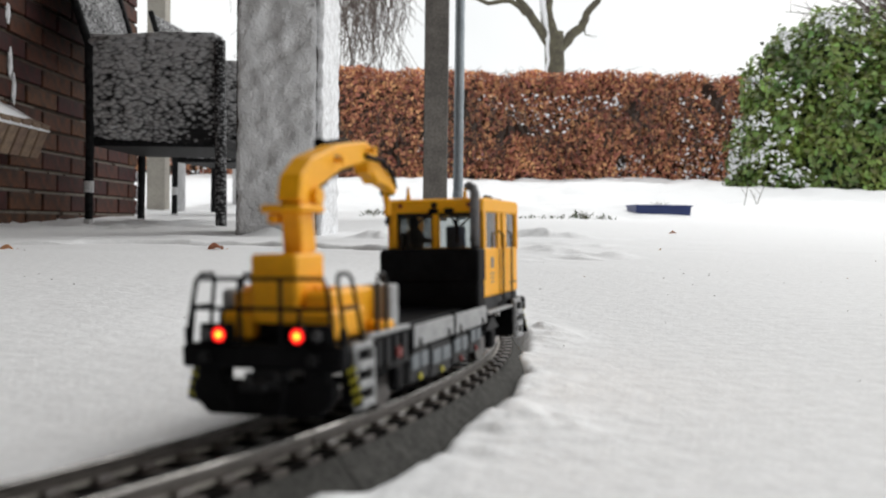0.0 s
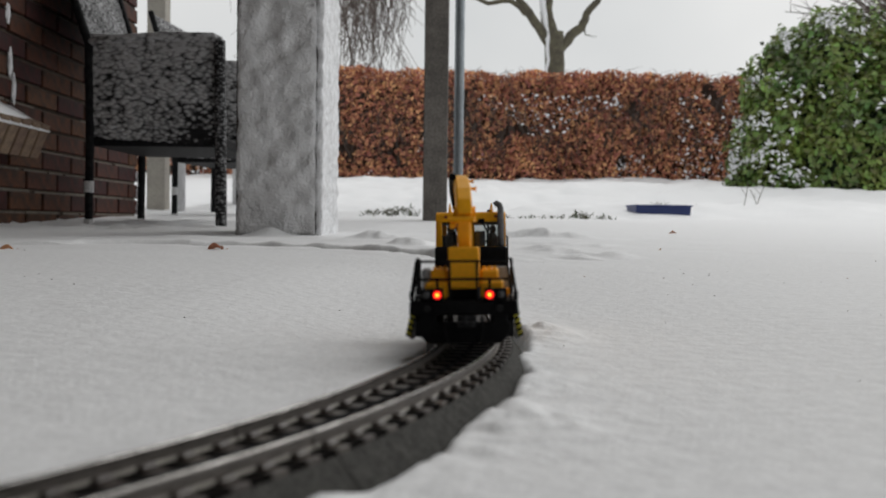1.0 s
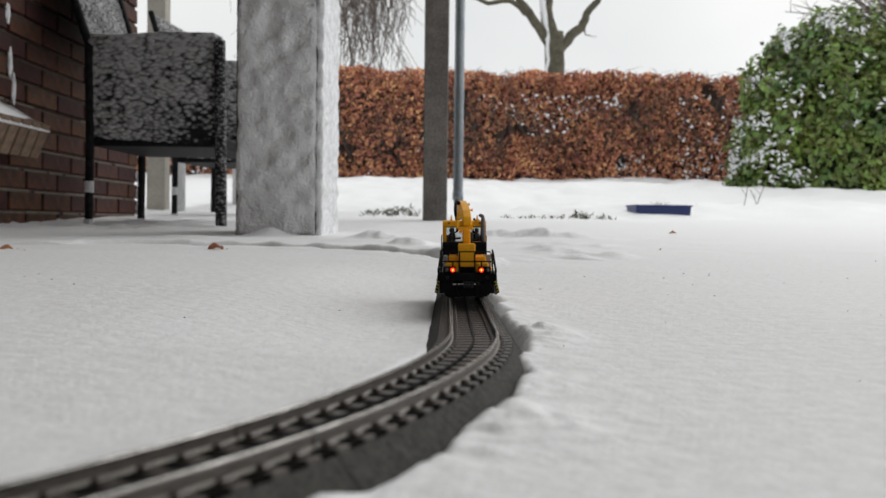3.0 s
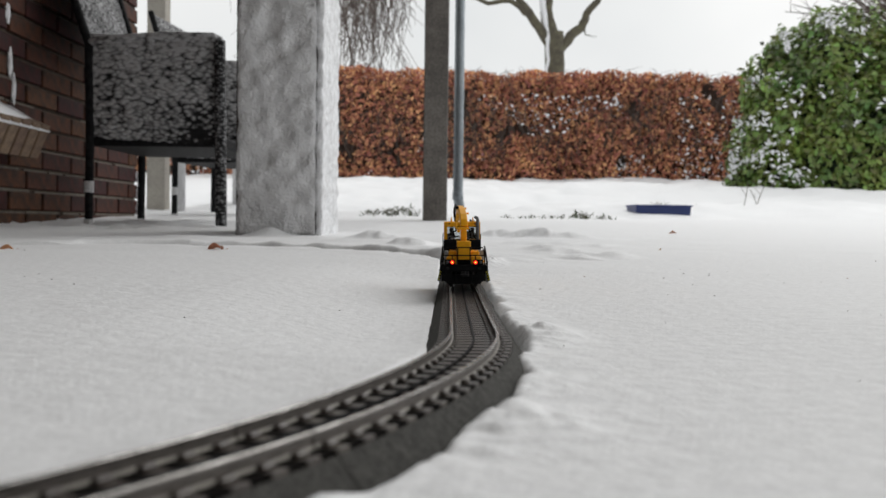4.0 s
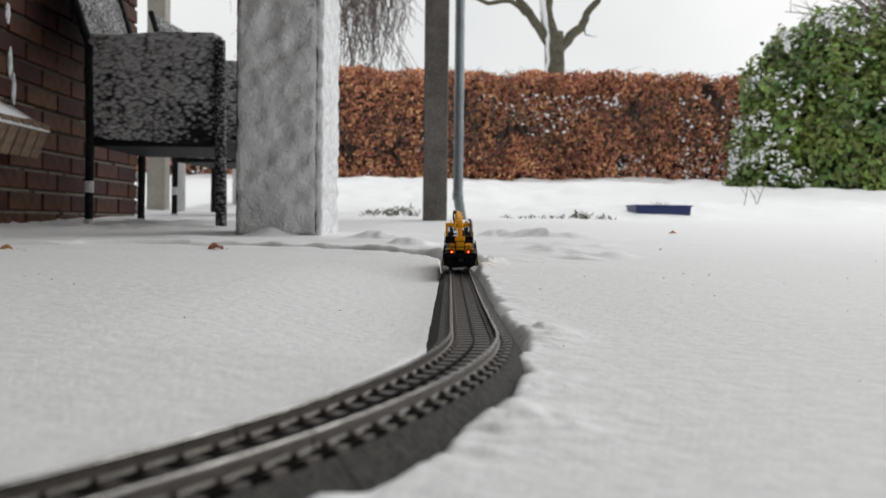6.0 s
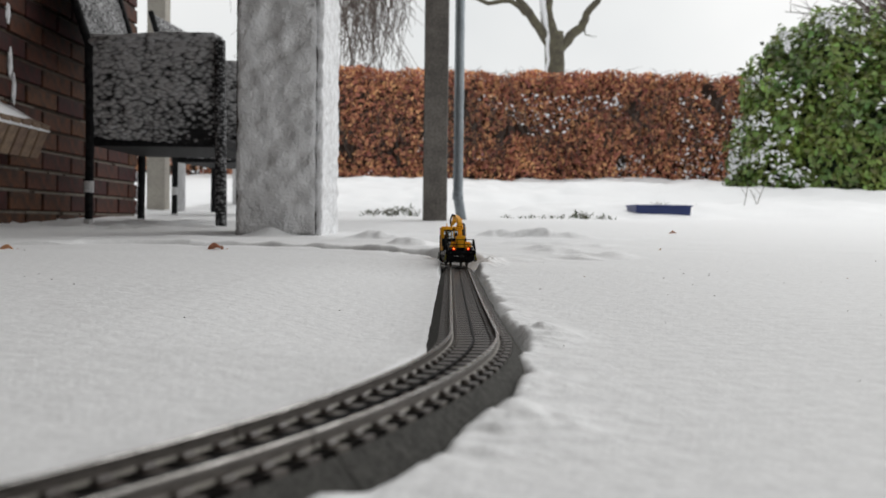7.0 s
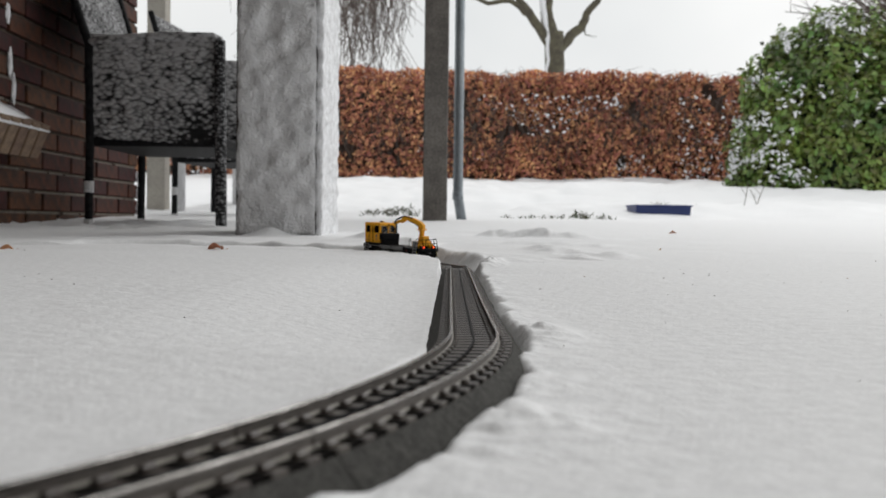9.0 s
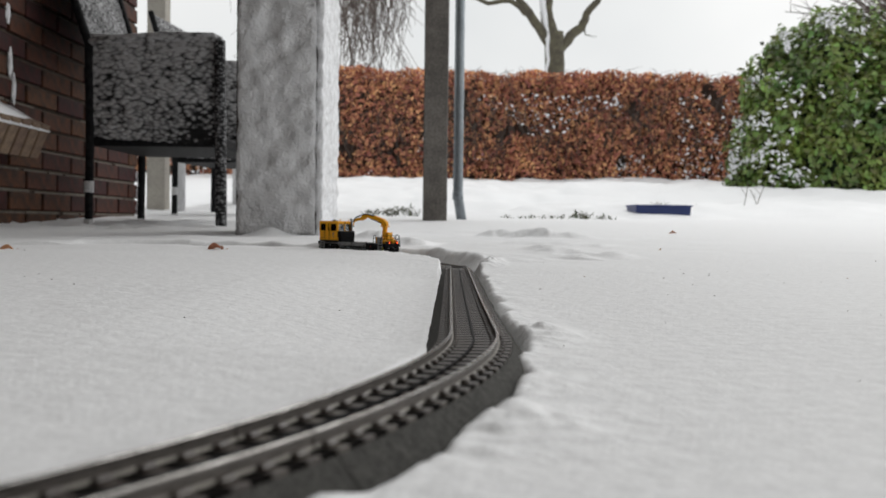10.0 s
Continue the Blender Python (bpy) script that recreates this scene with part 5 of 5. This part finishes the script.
def dry_leaf(x, y, size, turn, up=0.004):
    """A curled fallen leaf with a stalk."""
    bm = bmesh.new()
    n = 7
    rows = []
    for i in range(n):
        t = i / (n - 1)
        w = math.sin(math.pi * min(1, t * 0.92 + 0.06)) ** 0.8 * 0.36
        z = 0.10 * math.sin(t * 5) + 0.06
        rows.append([bm.verts.new((-w, t - 0.5, z + w * 0.7)), bm.verts.new((0, t - 0.5, z)), bm.verts.new((w, t - 0.5, z + w * 0.5))])
    for A, B in zip(rows, rows[1:]):
        for k in range(2):
            bm.faces.new((A[k], A[k + 1], B[k + 1], B[k]))
    bmesh.ops.solidify(bm, geom=bm.faces[:], thickness=0.02)
    tube(bm, [(0, -0.48, 0.06), (0.03, -0.65, 0.12), (0.05, -0.8, 0.22)], 0.018, 5)
    bmesh.ops.scale(bm, vec=(size, size, size), verts=bm.verts)
    ob = tagged(part("dry_leaf", bm, M_LEAF, None), "curled brown dry leaf lying on snow", "leaf", group="fallen leaves")
    ob.matrix_basis = pose(x, y, float(ground_z(np.array([x]), np.array([y]))[0]) - 0.001, 8, 10, turn)


for lx, ly, ls, lt in ((-0.315, 1.25, 0.024, 70), (-0.58, 1.20, 0.018, 100), (0.71, 2.8, 0.022, 60), (0.35, 0.78, 0.0035, 20), (0.125, 0.80, 0.003, 80),
                       (-0.178, 0.385, 0.0022, 30), (-0.08, 0.77, 0.0025, 50), (0.24, 0.62, 0.002, 10), (0.36, 1.5, 0.006, 80)):
    dry_leaf(lx, ly, ls, lt)


def build_debris():
    """Tiny bits of bark and seed blown over the snow."""
    rng = np.random.RandomState(31)
    bm = bmesh.new()
    for k in range(46):
        y = rng.uniform(0.25, 1.4)
        x = rng.uniform(0.08, 0.55) * y / 0.9 if rng.rand() < 0.75 else -rng.uniform(0.1, 0.5) * y
        z = float(ground_z(np.array([x]), np.array([y]))[0])
        r = rng.uniform(0.00012, 0.0004) * (0.5 + y)
        bmesh.ops.create_icosphere(bm, subdivisions=1, radius=r, matrix=Matrix.Translation((x, y, z + r * 0.3)) @ Matrix.Diagonal((1.6, 1.0, 0.6, 1)))
    tagged(part("plant_debris", bm, M_TWIG, None), "tiny dark plant bits scattered on snow", "debris", kind="stuff")


build_debris()


# ================= chairs and table =================
def woven_panel(name, c, ux, uy, nrm, nu, nv, bulge, amp, material, parent, label=""):
    """A woven panel with thickness, swelling outwards, rough with frost. c: corner; ux, uy: its edges."""
    c, ux, uy, nrm = Vector(c), Vector(ux), Vector(uy), Vector(nrm).normalized()
    bm = bmesh.new()
    front, back = [], []
    for j in range(nv + 1):
        A, B = [], []
        for i in range(nu + 1):
            u, v = i / nu, j / nv
            b = bulge * (1 - (2 * u - 1) ** 4) * (1 - (2 * v - 1) ** 4)
            p = c + ux * u + uy * v
            q = Vector((p.x * 34 + p.z * 16, p.y * 40, p.z * 62 - p.x * 12))
            lump = (noise.noise(q) + 0.6 * noise.noise(q * 2.2)) * amp
            A.append(bm.verts.new(p + nrm * (b + lump)))
            B.append(bm.verts.new(p - nrm * 0.012))
        front.append(A), back.append(B)
    for G, flip in ((front, False), (back, True)):
        for j in range(nv):
            for i in range(nu):
                f = (G[j][i], G[j][i + 1], G[j + 1][i + 1], G[j + 1][i])
                bm.faces.new(f[::-1] if flip else f)
    ring = lambda G: [G[0][i] for i in range(nu)] + [G[j][nu] for j in range(nv)] + [G[nv][i] for i in range(nu, 0, -1)] + [G[j][0] for j in range(nv, 0, -1)]
    F, K = ring(front), ring(back)
    for k in range(len(F)):
        bm.faces.new((F[k], K[k], K[(k + 1) % len(F)], F[(k + 1) % len(F)]))
    bmesh.ops.recalc_face_normals(bm, faces=bm.faces)
    return part(name, bm, material, parent, label, True)


def build_chair():
    """A woven garden armchair that faces +x; its origin is under the near back leg."""
    chair = tagged(new("garden_chair"), "black woven garden armchair crusted with wind-blown snow", "chair", "garden chairs")
    D, W = 0.425, 0.50
    for y in (0.0, W):
        front_leg = [(D, y, 0), (D - 0.003, y, 0.30), (D - 0.008, y, 0.60)]
        bm = bmesh.new()
        tube(bm, front_leg, 0.0180, 12)
        leg = part("leg", bm, M_WICKER_DARK, chair)
        bm = bmesh.new()
        tube(bm, [(0, y, 0), (0.004, y, 0.30), (0.0, y, 0.585), (-0.055, y, 0.75), (-0.115, y, 0.95)], [0.013, 0.014, 0.014, 0.013, 0.012], 10)
        back = part("leg", bm, M_LEG, chair)
        bm = bmesh.new()
        tube(bm, [(0, y, 0.0), (0.0, y, 0.026)], 0.016, 10)
        part("foot_cap", bm, M_PILLAR, back, "snowy foot cap")
        if y == 0.0:
            bm = bmesh.new()
            tube(bm, [(0.001, y, 0.112), (0.001, y, 0.148)], 0.0152, 10)
            part("snow_collar", bm, M_PILLAR, back, "frozen snow on the leg")
        bm = bmesh.new()
        tube(bm, [(-0.002, y, 0.590), (0.10, y, 0.602), (0.25, y, 0.612), (D - 0.03, y, 0.610), (D - 0.004, y, 0.598)], [0.013, 0.015, 0.016, 0.016, 0.014], 10)
        part("armrest", bm, M_WICKER, chair, "frosted armrest", True)
        sgn = -1 if y == 0 else 1
        woven_panel("side_panel", (0.004, y, 0.285), (D - 0.014, 0, -0.018), (-0.002, 0, 0.334), (0, sgn, 0), 100, 80, 0.014, 0.0035, M_WICKER, chair, "woven side panel frosted with snow")
    woven_panel("backrest", (-0.004, 0, 0.585), (-0.112, 0, 0.36), (0, W, 0), (1, 0, 0.3), 36, 46, 0.004, 0.004, M_WICKER_BACK, chair, "woven backrest dusted with snow")
    bm = span(0.0, D, 0.0, W, 0.262, 0.30, 0.008)
    part("seat", bm, M_LEG, chair, "black seat underside")
    return chair


first_chair = build_chair()
first_chair.matrix_basis = pose(-1.137, 2.90, gz(-1.13, 2.9) - 0.012)
copy_thing(first_chair, pose(-1.235, 4.15, gz(-1.2, 4.15) - 0.02, 0, 0, -6))


def build_table():
    table = tagged(new("garden_table"), "snow-covered garden table behind the chairs", "table")
    x0, x1, y0, y1 = -1.62, -1.12, 4.62, 5.2
    z = gz(-1.3, 4.7) - 0.02
    bm = span(x0, x1, y0, y1, z + 0.60, z + 0.635, 0.005)
    part("tabletop", bm, M_WOOD, table)
    snowy_box("snow_cover", x0 - 0.01, x1 + 0.01, y0 - 0.01, y1 + 0.01, z + 0.635, z + 0.67, 0.04, 0.008, 0.1, M_CLUMP, table, 7.0)
    for x, y in ((-1.36, 4.66), (-1.16, 5.1), (-1.58, 5.1)):
        bm = bmesh.new()
        tube(bm, [(x, y, z), (x, y, z + 0.60)], 0.030, 14)
        part("leg", bm, M_PILLAR, table, "snow-crusted table leg", True)


build_table()


# ================= brick wall pieces =================
def build_sill():
    sill = tagged(new("brick_window_sill"), "sloping brick window sill topped with snow", "window sill")
    bm = bmesh.new()
    box(bm, (0, 0, 0), (0.105, 0.052, 0.108), 0.003)
    brick = part("sill_brick", bm, M_SILLBRICK, sill)
    y, k = 2.71, 0
    while y > 1.88:
        ob = brick if k == 0 else new("sill_brick", brick.data)
        ob.parent = sill
        ob.matrix_basis = pose(WALL_X + 0.045, y, 0.300, 0, 22, 0)
        y -= 0.062
        k += 1
    bm = bmesh.new()
    box(bm, (WALL_X + 0.030, 2.30, 0.292), (0.10, 0.86, 0.09), 0.002, Euler((0, radians(22), 0)).to_matrix())
    part("sill_joint", bm, M_MORTAR, sill)
    bm = bmesh.new()
    n = 40
    rows = []
    for j in range(n + 1):
        yy = 1.86 + 0.88 * j / n
        t = 0.012 + 0.045 * (1 - j / n) ** 0.8 + 0.004 * noise.noise(Vector((yy * 30, 0, 0)))
        rows.append([bm.verts.new((WALL_X + a, yy, 0.300 + 0.062 - a * 0.40 + h)) for a, h in ((0.0, -0.01), (0.0, t + 0.012), (0.05, t), (0.095, t * 0.6), (0.112, -0.004), (0.10, -0.012))])
    for A, B in zip(rows, rows[1:]):
        for k in range(6):
            bm.faces.new((A[k], A[(k + 1) % 6], B[(k + 1) % 6], B[k]))
    bm.faces.new(rows[0]), bm.faces.new(rows[-1][::-1])
    bmesh.ops.recalc_face_normals(bm, faces=bm.faces)
    part("snow_cap", bm, M_CLUMP, sill, "snow lying on the sill", True)


build_sill()


def snow_crumbs(places, label):
    for x, y, z, sx, sy, sz in places:
        bm = bmesh.new()
        bmesh.ops.create_icosphere(bm, subdivisions=3, radius=1)
        for v in bm.verts:
            v.co *= 1 + 0.35 * noise.noise(v.co * 1.7 + Vector((x * 9, y * 7, z * 11)))
            v.co = Vector((v.co.x * sx, v.co.y * sy, v.co.z * sz))
        ob = tagged(part("snow_patch", bm, M_CLUMP, None, smooth=True), label, "snow", group="snow patches on the wall")
        ob.location = (x, y, z)


snow_crumbs([(WALL_X, 2.715, 0.52, 0.006, 0.010, 0.045), (WALL_X, 2.735, 0.44, 0.007, 0.010, 0.055), (WALL_X, 2.70, 0.66, 0.006, 0.012, 0.03)], "blown snow stuck to brick wall")
snow_crumbs([(WALL_X + 0.003, WALL_END + 0.002, 0.10 + k * 0.0667, 0.020, 0.020, 0.026) for k in range(3)], "blown snow on the brick wall's corner")


def lay_bricks():
    """Running bond in the seen stretch of the wall, each brick proud of the joints."""
    L, H, P = 0.216, 0.0545, 0.0667
    meshes = []
    for ln in (L, 0.102):
        bm = bmesh.new()
        box(bm, (0, 0, 0), (0.024, ln, H), 0.003)
        meshes.append(mesh_of("brick", bm, M_BRICK))
    rng = random.Random(5)
    for row in range(17):
        z = 0.012 + H / 2 + row * P
        y = WALL_END - (0.0 if row % 2 else 0.114)
        if not row % 2:
            ob = new("brick", meshes[1])
            ob.parent = wall_west
            ob.matrix_basis = pose(WALL_X - 0.012 + rng.uniform(-0.001, 0.002), WALL_END - 0.051, z)
        while y > 1.9:
            ob = new("brick", meshes[0])
            ob.parent = wall_west
            ob.matrix_basis = pose(WALL_X - 0.012 + rng.uniform(-0.001, 0.002), y - L / 2 + rng.uniform(-0.001, 0.001), z + rng.uniform(-0.001, 0.001), 0, 0, rng.uniform(-0.3, 0.3))
            y -= L + 0.012


lay_bricks()


def dust_joints():
    """Blown snow caught on the lower courses, strip by strip."""
    rng = random.Random(9)
    for row in range(1, 8):
        z = 0.012 + row * 0.0667 - 0.0122
        y = WALL_END - 0.02
        while y > 2.0:
            ln = rng.uniform(0.10, 0.34)
            if rng.random() < (0.95 if row < 5 else 0.5):
                ob = part("joint_snow", span(WALL_X - 0.013, WALL_X - 0.002 - rng.uniform(0, 0.004), y - ln, y, z + 0.0008, z + 0.0008 + rng.uniform(0.004, 0.009), 0.0008), M_JOINTSNOW, wall_west, "thin dusty snow in a joint")
            y -= ln + rng.uniform(0.002, 0.03)


dust_joints()


def motions():
    times = [i / 15 for i in range(151)]
    walk(railcar, [(t, car_pose(t)) for t in times])
    for axle in wheelsets:
        y = axle.location.y
        walk(axle, [(t, Matrix.Translation((0, y, WHEEL_R)) @ Matrix.Rotation(-(car_s(t) - car_s(0)) / WHEEL_R, 4, "X")) for t in times])


motions()
